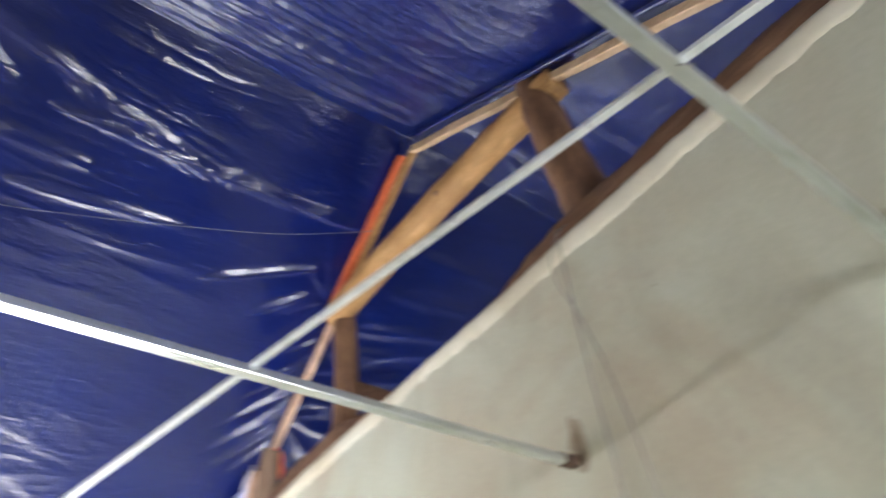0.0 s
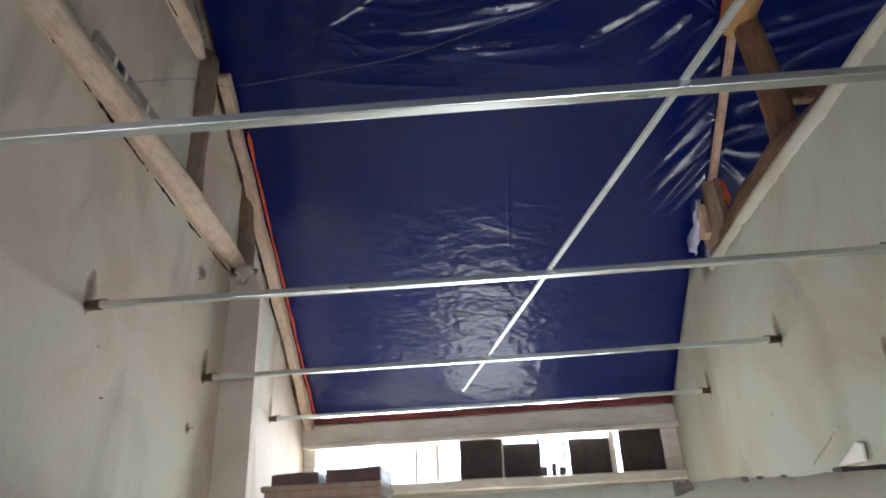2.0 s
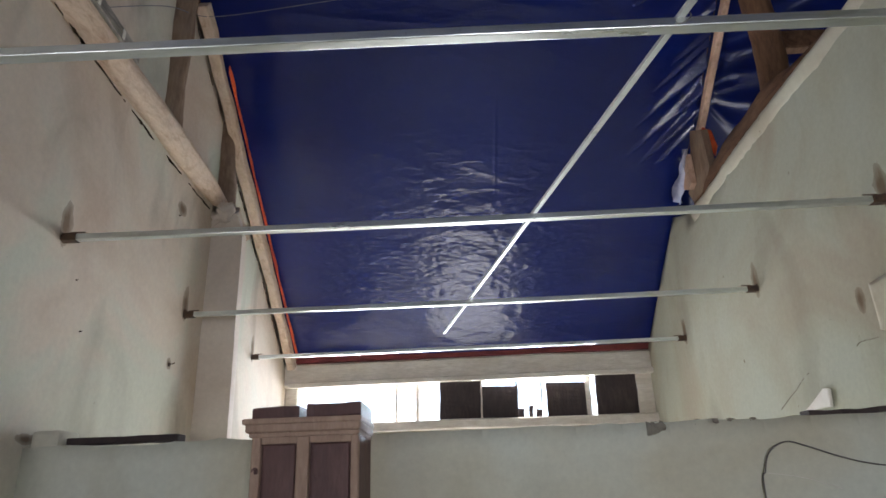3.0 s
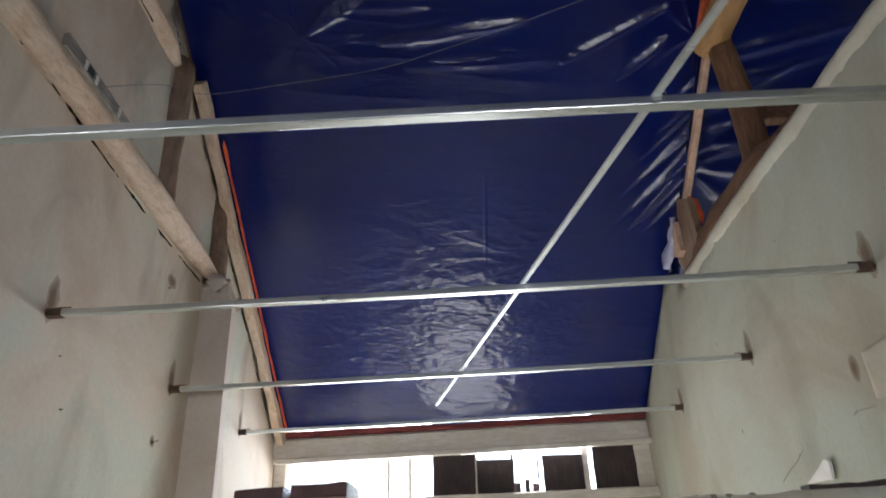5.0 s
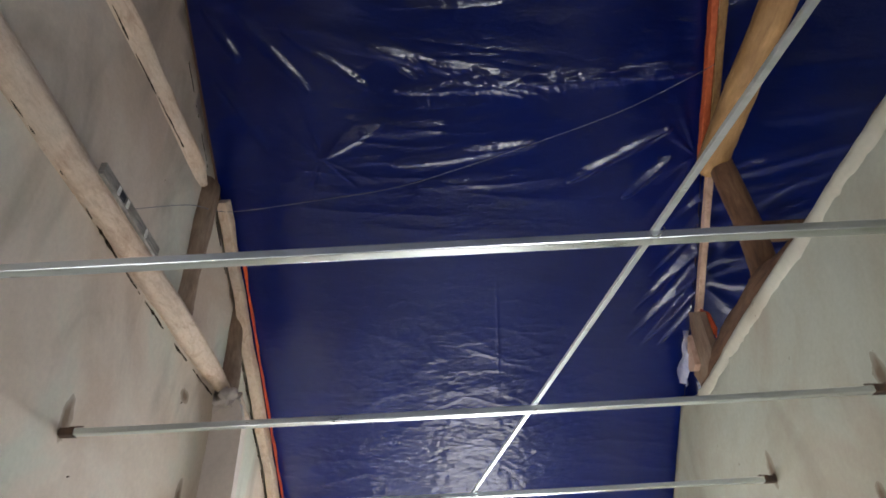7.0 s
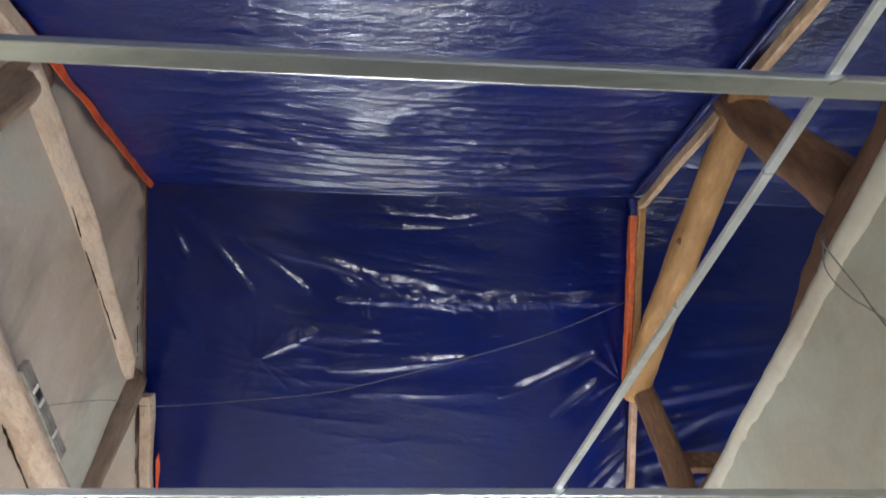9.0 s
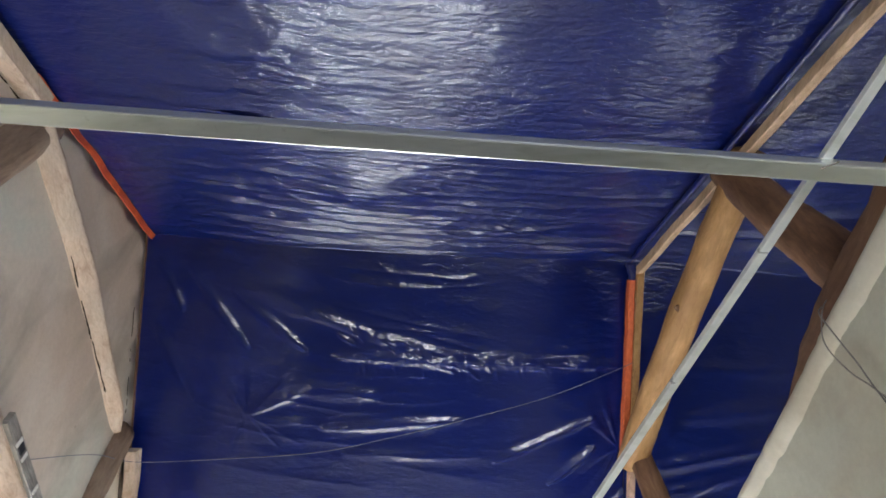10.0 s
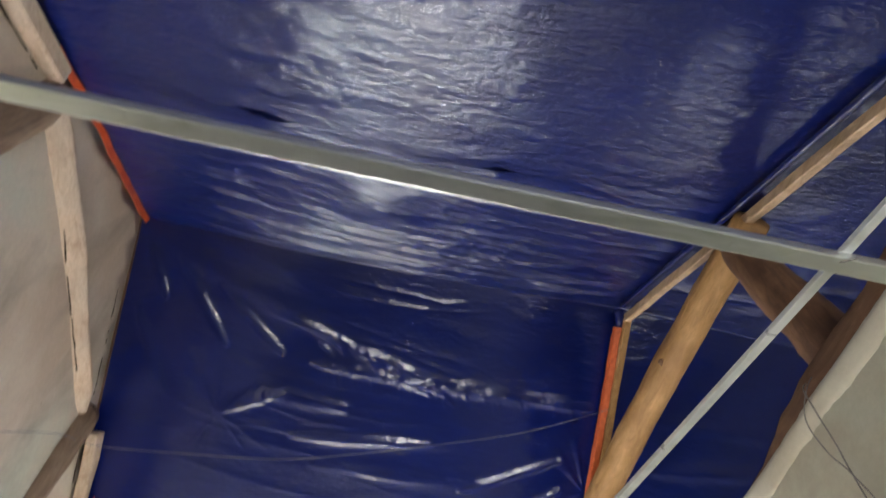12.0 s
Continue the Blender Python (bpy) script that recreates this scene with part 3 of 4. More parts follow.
def long_folds(x, y):
    """Sagging folds that run across the back slope, some of them out of the nail at (1.2, 1.77): start, slant, sag, height, width, reach."""
    out = np.zeros_like(x)
    for y0, slant, sag, amp, wid, xa, xb in FOLDS:
        d = y - (y0 + slant * (x - 1.2) - sag * (x - 1.6) ** 2)
        fade = np.clip((x - xa) / 0.25, 0, 1) * np.clip((xb - x) / 0.4, 0, 1)
        out += amp * fade * np.exp(-np.abs(d) / wid) * (0.75 + 0.25 * np.sin(x * 9 + y0 * 40))
    for i, (y0, slant, sag, tilt, wid, xa, xb) in enumerate(TUCKS):
        d = (y - (y0 + slant * (x - 1.2) - sag * (x - 1.6) ** 2 + 0.010 * np.sin(x * 5.3 + i * 2.1))) / wid
        fade = np.clip((x - xa) / 0.3, 0, 1) * np.clip((xb - x) / 0.3, 0, 1) * np.clip(0.62 + 0.45 * np.sin(x * (3 + i % 3) + i * 1.7), 0, 1)
        out += tilt * wid * fade * np.clip(np.minimum(1 + d, 1 - 2.5 * d), 0, 1)
    out *= y < RIDGE_Y
    for x0, y0, slant, sag, amp, wid, reach in DRAPES:
        t = (x - x0) / reach
        d = y - (y0 + slant * (x - x0) - sag * 4 * t * (1 - t))
        out += amp * np.clip(np.minimum(t, 1 - t) * 5, 0, 1) * np.exp(-np.abs(d) / wid) * (y > RIDGE_Y)
    return out


PUCKER = tuple((x, 3.185 + rng.uniform(-0.02, 0.01), x + rng.uniform(0.01, 0.06), 3.25 + rng.uniform(0, 0.05), rng.uniform(0.001, 0.004), 0.011) for x in np.arange(1.25, 2.95, 0.058))
PUCKER += tuple((x, 3.07 + 0.22 * (x - 1.3) + rng.uniform(-0.04, 0.04), x + rng.uniform(0.08, 0.2), 3.11 + 0.22 * (x - 1.3) + rng.uniform(-0.03, 0.05), rng.uniform(0.006, 0.011), 0.014) for x in np.arange(1.2, 1.95, 0.06))
PUCKER += tuple((x, 3.185 + rng.uniform(-0.03, 0.01), x + rng.uniform(0.1, 0.22), 3.18 + rng.uniform(-0.02, 0.02), rng.uniform(0.006, 0.011), 0.014) for x in np.arange(2.0, 2.85, 0.09))
HEEL = tuple((3.07 - a, y, 3.07 - a - l, y + m * l, h, w, True) for y, a, l, m, h, w in
             ((3.84, 0.02, 0.20, 0.6, 0.034, 0.022), (3.93, 0.0, 0.24, 0.8, 0.045, 0.028), (4.01, 0.03, 0.30, 0.85, 0.038, 0.024), (4.07, 0.0, 0.44, 0.92, 0.055, 0.036),
              (4.135, 0.05, 0.26, 0.95, 0.036, 0.022), (4.20, 0.0, 0.46, 0.94, 0.058, 0.038), (4.265, 0.06, 0.22, 1.0, 0.034, 0.021), (4.32, 0.0, 0.36, 1.0, 0.055, 0.034),
              (4.38, 0.08, 0.26, 1.05, 0.040, 0.025), (4.46, 0.02, 0.22, 1.0, 0.045, 0.028)))
SLITS = tuple((x, y, x + l, y + s * l, 0.009, 0.010, True) for x, y, l, s in
              ((0.70, 1.03, 0.50, 0.02), (1.55, 0.98, -0.45, 0.05), (0.95, 1.10, 0.6, -0.05), (0.62, 1.24, 0.5, 0.03), (1.5, 1.22, -0.5, 0.0), (0.8, 0.86, 0.6, 0.04), (1.75, 0.80, -0.5, 0.03), (1.2, 1.34, 0.55, 0.03)))
NEXT = ((3.2, 3.72, 4.1, 3.54, 0.024, 0.035), (3.15, 3.88, 3.9, 3.70, 0.020, 0.03), (3.1, 4.2, 3.9, 4.05, 0.022, 0.03), (3.1, 4.3, 3.7, 4.32, 0.018, 0.03),
        (3.1, 4.08, 3.9, 3.86, 0.022, 0.03), (3.1, 4.02, 3.6, 3.78, 0.016, 0.025), (3.4, 3.45, 4.4, 3.33, 0.018, 0.04), (3.2, 3.2, 4.4, 3.15, 0.014, 0.04),
        (3.1, 2.3, 4.3, 2.2, 0.025, 0.03), (3.1, 2.05, 4.3, 2.0, 0.02, 0.03), (3.2, 1.75, 4.3, 1.7, 0.02, 0.03))


def ridged(x, y, z):
    return (1 - abs(noise.noise((x, y, z)))) ** 4


def sheet(name, label, x0, x1, y0, y1, nx, ny, creases, pins, lift=0.0, lip=0.0):
    """One sheet laid under the roof slopes: sag, folds, crumples and the pulls round its nails."""
    xs = np.linspace(x0, x1, nx)
    ys = np.linspace(y0, y1, ny)
    if y0 < RIDGE_Y < y1:
        ys[np.argmin(np.abs(ys - RIDGE_Y))] = RIDGE_Y
    X, Y = np.meshgrid(xs, ys)
    if lip:             # the edge that laps under the next sheet runs askew and hangs open in places
        t = np.clip(1 - (Y - y0) / 0.5, 0, 1)
        Y = Y + t * (0.02 + 0.10 * np.sin(np.clip(X, 0, 3) * 1.0) ** 2 * 0.9 + np.array([0.015 * noise.noise((x * 1.6, 2.0, 8.0)) + 0.012 * noise.noise((x * 6, 3.0, 8.0)) for x in xs])[None, :])
    Z = np.where(Y > RIDGE_Y, RIDGE_Z - FRONT * (Y - RIDGE_Y), RIDGE_Z - BACK * (RIDGE_Y - Y))
    span = np.sin(np.pi * np.clip((X - x0) / (x1 - x0), 0, 1))
    low = 0.035 * span + 0.03 * span * np.exp(-((Y - RIDGE_Y) / 0.25) ** 2) + lift
    if lip:
        gape = np.exp(-((xs - 0.86) / 0.09) ** 2)[None, :] + 0.9 * np.exp(-((xs - 1.92) / 0.05) ** 2)[None, :]
        low = low + lip * gape * np.exp(-np.arange(ny)[:, None] / ny * (y1 - y0) / 0.09)
    pull = sum(crease(X, Y, *c) for c in creases)
    if lip:
        low = low + long_folds(X, Y)
    fold, crumple, fine, ripple, soft, grain = (np.zeros_like(Z) for _ in range(6))
    for i in range(ny):
        for j in range(nx):
            x, y = X[i, j], Y[i, j]
            w = noise.noise((x * 1.1, y * 1.1, 9.0)) * 0.6
            soft[i, j] = noise.noise((x * 0.9, y * 2.6, 1.3))
            fold[i, j] = ridged(x * 0.55 + w * 0.6, y * 8.5 + x * 1.1 + w * 1.6, 2.1)
            crumple[i, j] = ridged(x * 1.6 + w, y * 6.0 + w * 2, 4.2)
            if pull[i, j] > 0.001:
                grain[i, j] = noise.noise((x * 11 + w * 2, y * 34 + x * 9, 3.3)) + 0.6 * noise.noise((x * 24, y * 60 - x * 14, 8.3))
            if y > 3.9:
                ripple[i, j] = noise.noise((x * 22 + w, y * 64 + w * 3, 5.5)) + 0.25 * noise.noise((x * 9, y * 30, 6.5))
            fine[i, j] = ridged(x * 4.0 + w * 3, y * 13.0 + w * 2, 7.7)
    low = low + pull * (1.0 + 0.1 * grain)
    back = np.where(Y < RIDGE_Y, 1.0, 0.0)
    near_ridge = np.exp(-((Y - 2.15) / 0.45) ** 2)
    much = back * (0.42 + 0.35 * near_ridge) + (1 - back) * (0.18 + 0.22 * np.exp(-((Y - 3.1) / 0.55) ** 2) + 0.3 * np.exp(-((Y - 5.5) / 0.5) ** 2) + 0.5 * np.exp(-((Y - 4.8) / 0.35) ** 2 - ((X - 1.7) / 0.6) ** 2))
    low = low + 0.0036 * ripple * np.exp(-((Y - 5.2) / 0.6) ** 2 - ((X - 1.35) / 1.1) ** 2) + 0.016 * soft * much + 0.012 * crumple * much + 0.0065 * fine * much + 0.004 * fold * back * near_ridge + 0.05 * np.exp(-((X - 1.38) / 0.26) ** 2 - ((Y - 2.0) / 0.15) ** 2)
    for px, py, amp, k, reach in pins:
        r = np.hypot(X - px, Y - py)
        ang = np.arctan2(Y - py, X - px)
        low = low + amp * np.maximum(np.sin(ang * k + 1.5 * np.sin(ang * 3)), -0.3) * np.clip(r / 0.07, 0, 1) * np.exp(-r / reach)
    verts = np.stack([X, Y, Z - low], -1).reshape(-1, 3)
    idx = np.arange(nx * ny).reshape(ny, nx)
    faces = np.stack([idx[:-1, :-1], idx[:-1, 1:], idx[1:, 1:], idx[1:, :-1]], -1).reshape(-1, 4)
    me = bpy.data.meshes.new(name)
    me.from_pydata(verts.tolist(), [], faces.tolist())
    for p in me.polygons:
        p.use_smooth = True
    me.materials.append(M_TARP)
    return tagged(new(name, me), label, "tarpaulin", "tarpaulins")


tarp = sheet("tarpaulin", "glossy dark blue tarpaulin over the ridge, creased and nailed to rafters", 0.015, W + 0.04, 1.50, FAR_Y + 0.02, 360, 760,
      CREASES + SWAGS + HEEL + PUCKER, ((3.0, 3.62, 0.010, 9, 0.4), (0.68, 3.52, 0.004, 7, 0.35)), 0.0, 0.022)
tarp_back = sheet("tarpaulin", "glossy dark blue tarpaulin with ragged edge overlapping the next sheet", 0.015, W + 0.04, NEAR_Y, 1.90, 260, 260, SLITS, (), -0.003)
tarp_next = sheet("tarpaulin", "glossy dark blue tarpaulin over the room beyond the truss", W + 0.045, 6.48, NEAR_Y, FAR_Y + 0.02, 220, 460, NEXT, ((3.06, 4.30, 0.022, 11, 0.45),))

# roof deck above the sheet, unseen, added to keep the daylight out
bm = bmesh.new()
rows = []
for y in (NEAR_Y - 0.5, RIDGE_Y, FAR_Y + 0.14):
    rows.append([bm.verts.new((x, y, roof_z(y) + 0.09)) for x in (-0.3, 6.9)])
for a, b in zip(rows, rows[1:]):
    bm.faces.new((a[0], a[1], b[1], b[0]))
r = bmesh.ops.extrude_face_region(bm, geom=list(bm.faces))
for v in (g for g in r["geom"] if isinstance(g, bmesh.types.BMVert)):
    v.co.z += 0.06
tagged(finish("roof", bm, M_CHORD), "unseen gable roof deck over the sheets, shutting out daylight", "roof", kind="structure")

# ---------------------------------------------------------------- trusses
def rafter_line(x, y0, y1, drop):
    return (x, y0, roof_z(y0) - drop), (x, y1, roof_z(y1) - drop)


tr = thing("roof_truss", (W + 0.06, RIDGE_Y, WALL_TOP), "open queen-post roof truss of round logs and sawn rafters", "roof truss", "roof trusses")
XT = W + 0.07


def chord_bm(y0, y1, seed, n=90):
    """The log on the wall: rough-hewn, sunk into its mortar bed between the two posts."""
    pts = []
    for y in np.linspace(y0, y1, n):
        sunk = 1 / (1 + math.exp(-(y - 2.0) * 9)) / (1 + math.exp((y - 3.38) * 14))
        pts.append(Vector((XT + 0.02 + 0.045 * sunk, y, CHORD_Z - 0.055 * sunk - 0.05 / (1 + math.exp(-(y - 4.0) * 5)))))

    def ring(i):
        out = []
        for j in range(20):
            w = 2 * math.pi * j / 20
            k = (abs(math.cos(w)) ** 4 + abs(math.sin(w)) ** 4) ** -0.25
            k *= 1 + 0.16 * noise.noise(Vector((math.cos(w) * 1.4, math.sin(w) * 1.4, i * 0.3 + seed))) + 0.09 * noise.noise(Vector((math.cos(w) * 4, math.sin(w) * 4, i * 0.9 + seed)))
            out.append((math.cos(w) * 0.078 * k, math.sin(w) * 0.082 * k))
        return out

    return sweep(pts, ring)


child("bottom_chord", chord_bm(NEAR_Y, 4.62, 21), M_CHORD, tr, "dark weathered log lying on the wall", True)
child("collar_beam", log_bm((XT, 1.55, 4.215), (XT - 0.01, 3.60, 4.215), 0.080, 0.090, 3, 0.014, n=40, rough=0.08), M_LOG, tr, "honey-brown peeled log collar", True)
child("queen_post", log_bm((XT + 0.05, 3.585, 3.22), (XT + 0.01, 3.54, 4.30), 0.074, 0.070, 4, 0.012, n=36, rough=0.08, flare=0.2), M_DARK, tr, "brown log post, shade put into its dark tone", True)
child("queen_post", log_bm((XT + 0.085, 1.645, 3.22), (XT + 0.01, 1.69, 4.34), 0.112, 0.085, 5, 0.012, n=36, rough=0.08, flare=0.2), M_DARK, tr, "brown log post, shade put into its dark tone", True)
p, q = rafter_line(XT - 0.015, RIDGE_Y - 0.02, 3.66, 0.085)
child("rafter", timber_bm(p, q, 0.045, 0.07, 22, 0.005), M_LOG, tr, "brown rafter")
p, q = rafter_line(XT - 0.005, 3.64, 4.46, 0.09)
child("rafter", timber_bm(p, q, 0.04, 0.05, 27, 0.005), M_RAFTER_LIT, tr, "sawn rafter, strong light put into its pale tone")
p, q = rafter_line(W + 0.012, RIDGE_Y + 0.06, 3.64, 0.09)
child("edge_strip", timber_bm(p, q, 0.042, 0.06, 28, 0.010, 30), M_RED, tr, "red-orange painted edge strip")
p, q = rafter_line(W + 0.040, RIDGE_Y + 0.10, 2.98, 0.125)
child("splinter", timber_bm(p, q, 0.012, 0.014, 29, 0.006, 12), M_TAN, tr, "split pale edge of the rafter")
child("knot", log_bm((XT - 0.078, 2.405, 4.185), (XT - 0.092, 2.405, 4.182), 0.020, 0.012, 30, 0.001, n=4, sides=12, rough=0.25), M_CHORD, tr, "dark wood knot", True)
p, q = rafter_line(XT - 0.02, RIDGE_Y + 0.02, NEAR_Y, 0.085)
child("rafter", timber_bm(p, q, 0.04, 0.055, 23, 0.006, 40), M_TAN, tr, "tan sawn rafter")
child("heel_block", slab_bm([(4.46, 3.69), (4.30, 3.60), (4.285, 3.34), (4.40, 3.24), (4.60, 3.24), (4.66, 3.33), (4.56, 3.47)], "x", W + 0.012, W + 0.055, 0.04, 0.006, 24), M_POST, tr, "brown block at the rafter foot")

tl = thing("roof_truss", (0.04, RIDGE_Y, WALL_TOP), "limewashed roof truss half buried in the plaster wall", "roof truss", "roof trusses")
child("bottom_chord", log_bm((0.012, NEAR_Y, 3.64), (0.018, 4.50, 3.222), 0.082, 0.072, 7, 0.010, n=130, sides=26, rough=0.13, tip=0.6, hew=1.8), M_LOG_PALE, tl, "limewashed log with cracked plaster beside it", True)
child("collar_beam", log_bm((-0.012, 1.60, 4.185), (-0.006, 3.55, 4.165), 0.076, 0.074, 8, 0.006, n=80, sides=26, rough=0.10, tip=0.8, hew=1.4, arch=0.06), M_LOG_PALE, tl, "limewashed log", True)
child("queen_post", log_bm((-0.07, 3.60, 3.24), (-0.06, 3.58, 4.25), 0.128, 0.115, 9, 0.012), M_POST, tl, "brown weathered post", True)
child("queen_post", log_bm((-0.06, 1.66, 3.30), (-0.055, 1.66, 4.30), 0.13, 0.12, 10, 0.012), M_POST, tl, "brown weathered post", True)
child("strut", log_bm((-0.03, 4.37, 3.08), (-0.02, 4.32, 3.80), 0.095, 0.085, 14, 0.01), M_POST, tl, "short brown strut over the log", True)
p, q = rafter_line(0.056, 3.66, FAR_Y - 0.02, 0.10)
child("rafter", timber_bm(p, q, 0.065, 0.09, 25, 0.010, 40), M_LOG_PALE, tl, "limewashed rafter")
child("plaster_patch", log_bm((0.045, 4.20, 3.14), (0.06, 4.42, 3.06), 0.068, 0.055, 15, 0.012, n=40, sides=32, rough=0.8, tip=0.8), M_COL, tl, "rough plaster patch round the log end", True)
child("stub_log", log_bm((0.06, 4.40, 3.235), (0.10, 4.56, 3.10), 0.04, 0.035, 16, 0.006, n=14, rough=0.2), M_LOG_PALE, tl, "short broken stub of wood", True)
p, q = rafter_line(0.03, 1.55, NEAR_Y, 0.09)
child("rafter", timber_bm(p, q, 0.08, 0.09, 26, 0.008, 30), M_LOG_PALE, tl, "limewashed rafter")


def hem_bm(x, y0, y1, drop, w, seed, n=40):
    """A loose strip of coarse cloth along the sheet's edge."""
    bm = bmesh.new()
    rows = []
    for i in range(n + 1):
        y = y0 + (y1 - y0) * i / n
        k = noise.noise(Vector((y * 5, seed, 0)))
        z = roof_z(y) - drop - 0.008 * k
        rows.append([bm.verts.new((x + 0.012 * noise.noise(Vector((y * 7, seed, 3))), y, z)), bm.verts.new((x + 0.01 * k, y, z - w * (0.8 + 0.5 * k)))])
    for a, b in zip(rows, rows[1:]):
        bm.faces.new((a[0], a[1], b[1], b[0]))
    r = bmesh.ops.extrude_face_region(bm, geom=list(bm.faces))
    for v in (g for g in r["geom"] if isinstance(g, bmesh.types.BMVert)):
        v.co.x += 0.004
    return bm


part("hem", hem_bm(0.06, RIDGE_Y, 1.42, 0.03, 0.068, 1), M_ORANGE, tarp, "bright orange cloth hem")
part("hem", slab_bm([(4.47, 3.68), (4.40, 3.68), (4.28, 3.58), (4.235, 3.44), (4.28, 3.40), (4.35, 3.55)], "x", W + 0.060, W + 0.066, 0.02, 0.010, 5), M_ORANGE, tarp_next, "frayed orange cloth hem")
part("hem", hem_bm(0.105, 4.0, FAR_Y - 0.05, 0.03, 0.06, 2), M_ORANGE, tarp, "bright orange cloth hem")

# ---------------------------------------------------------------- steel ceiling grid
def channel_ring(w=0.029, h=0.022, t=0.0025, c=0.0028):
    """A rolled steel channel, open above, with rounded lower edges and inturned lips."""
    a, b = w / 2, h / 2
    out = [(-a, b), (-a, -b + c), (-a + c * 0.3, -b + c * 0.3), (-a + c, -b), (a - c, -b), (a - c * 0.3, -b + c * 0.3), (a, -b + c), (a, b)]
    return out + [(a - 0.006, b), (a - 0.006, b - t), (a - t, b - t), (a - t, -b + t), (-a + t, -b + t), (-a + t, b - t), (-a + 0.006, b - t), (-a + 0.006, b)]


def bar(y, x0, x1, skew=0.0, sag=0.0, seed=0):
    t = thing("ceiling_bar", (x0, y, BAR_Z), "galvanised steel ceiling channel spanning from wall to wall", "metal bar", "ceiling bars")
    pts = [Vector((x0 + (x1 - x0) * k, y + skew * k + 0.0015 * noise.noise(Vector((k * 5, seed, 0))), BAR_Z + 0.012 * k - sag * math.sin(math.pi * k) + 0.0015 * noise.noise(Vector((k * 4, seed, 7))))) for k in np.linspace(0, 1, 31)]
    child("channel", sweep(pts, lambda i: channel_ring()), M_STEEL, t)
    for k, s in ((0, 1), (1, -1)):
        p = pts[0] if s > 0 else pts[-1]
        child("end_clip", box_bm((min(p.x, p.x + s * 0.055), p.y - 0.018, p.z - 0.014), (max(p.x, p.x + s * 0.055), p.y + 0.018, p.z + 0.015), 0.003), M_RUST, t, "rusty dark wall clip")
        child("anchor_plug", log_bm((p.x - s * 0.01, p.y, p.z + 0.004), (p.x + s * 0.008, p.y, p.z + 0.004), 0.026, 0.020, seed * 2 + k, 0.002, n=4, sides=10, rough=0.35), M_RUST, t, "crumbled dark anchor hole")
        child("anchor_pin", tube_bm([(p.x - s * 0.01, p.y, p.z + 0.012), (p.x + s * 0.035, p.y - 0.004, p.z + 0.020), (p.x + s * 0.075, p.y + 0.006, p.z + 0.024)], 0.0028), M_RUST, t, "bent rusty pin")
    return t


for i, (y, skew, sag) in enumerate(zip(BAR_Y, (0.008, 0.03, 0.0, 0.0, 0.0), (0.0, 0.0, 0.006, 0.003, 0.0))):
    bar(y, 0.0, W, skew, sag, i + 1)
ct = thing("carrier_bar", (1.93, 1.9, BAR_Z + 0.02), "galvanised steel channel laid slantwise over the ceiling bars", "metal bar", "ceiling bars")
CAR_A, CAR_B = Vector((2.368, -0.1, 2.474)), Vector((1.352, 4.745, 2.474))
child("channel", sweep(line(CAR_A, CAR_B, 40), lambda i: channel_ring(0.016, 0.010, 0.0015, 0.0012)), M_STEEL_BRIGHT, ct)
for y in BAR_Y[:4]:
    x = CAR_A.lerp(CAR_B, (y - CAR_A.y) / (CAR_B.y - CAR_A.y)).x
    ring = [(x + 0.017 * math.cos(a), y + 0.014 * math.sin(a), 2.462 + 0.022 * math.sin(a + 0.6)) for a in np.linspace(0, 6.3, 15)]
    child("tie_wire", tube_bm(ring, 0.0014), M_WIRE, ct, "twisted tie wire")

# ---------------------------------------------------------------- small things
lev = thing("spirit_level", (0.1, 2.75, 3.40), "worn aluminium spirit level lying along the truss log", "spirit level")
A, B = Vector((0.092, 2.50, 3.372)), Vector((0.086, 3.05, 3.350))


def on_level(t0, t1, w, h, mat, name, lift=0.0, label=""):
    child(name, timber_bm(A.lerp(B, t0) + Vector((lift, 0, 0)), A.lerp(B, t1) + Vector((lift, 0, 0)), w, h, 1, 0.0005, 4), mat, lev, label)


on_level(0.0, 1.0, 0.024, 0.062, M_ALU, "body")
on_level(0.265, 0.335, 0.028, 0.04, M_BLACK, "vial_window", 0.002, "black vial window")
for t in (0.22, 0.37, 0.72):
    on_level(t, t + 0.03, 0.028, 0.045, M_WHITE, "end_mark", 0.002, "pale worn mark")

cab = thing("cabinet", (0.98, 2.7, 0.0), "brown wooden cabinet with two dark panels and pale frame", "cabinet")
CX0, CX1, CY0, CY1 = 0.846, 1.146, 2.62, 2.88
child("body", box_bm((CX0, CY0 + 0.03, 0.0), (CX1, CY1, 1.70), 0.006), M_CAB_DARK, cab)
child("crown", box_bm((CX0 - 0.018, CY0 - 0.006, 1.702), (CX1 + 0.006, CY1 + 0.01, 1.734), 0.009, 3), M_CAB_PALE, cab, "moulded pale brown crown")
child("crown_bead", box_bm((CX0 - 0.026, CY0 - 0.014, 1.724), (CX1 + 0.010, CY1, 1.741), 0.007, 3), M_CAB_PALE, cab)
child("crown_bead", box_bm((CX0 - 0.008, CY0 + 0.004, 1.690), (CX1 + 0.002, CY1, 1.703), 0.004), M_CAB_PALE, cab)
for x0, x1, z, k in ((CX0 - 0.006, CX0 + 0.128, 1.757, 61), (CX0 + 0.15, CX1 + 0.004, 1.763, 64)):
    child("top_board", timber_bm((x0, CY0 + 0.13, z - 0.004), (x1, CY0 + 0.13, z), 0.23, 0.04, k, 0.006, 8), M_CAB_DARK, cab, "dark brown board on top")
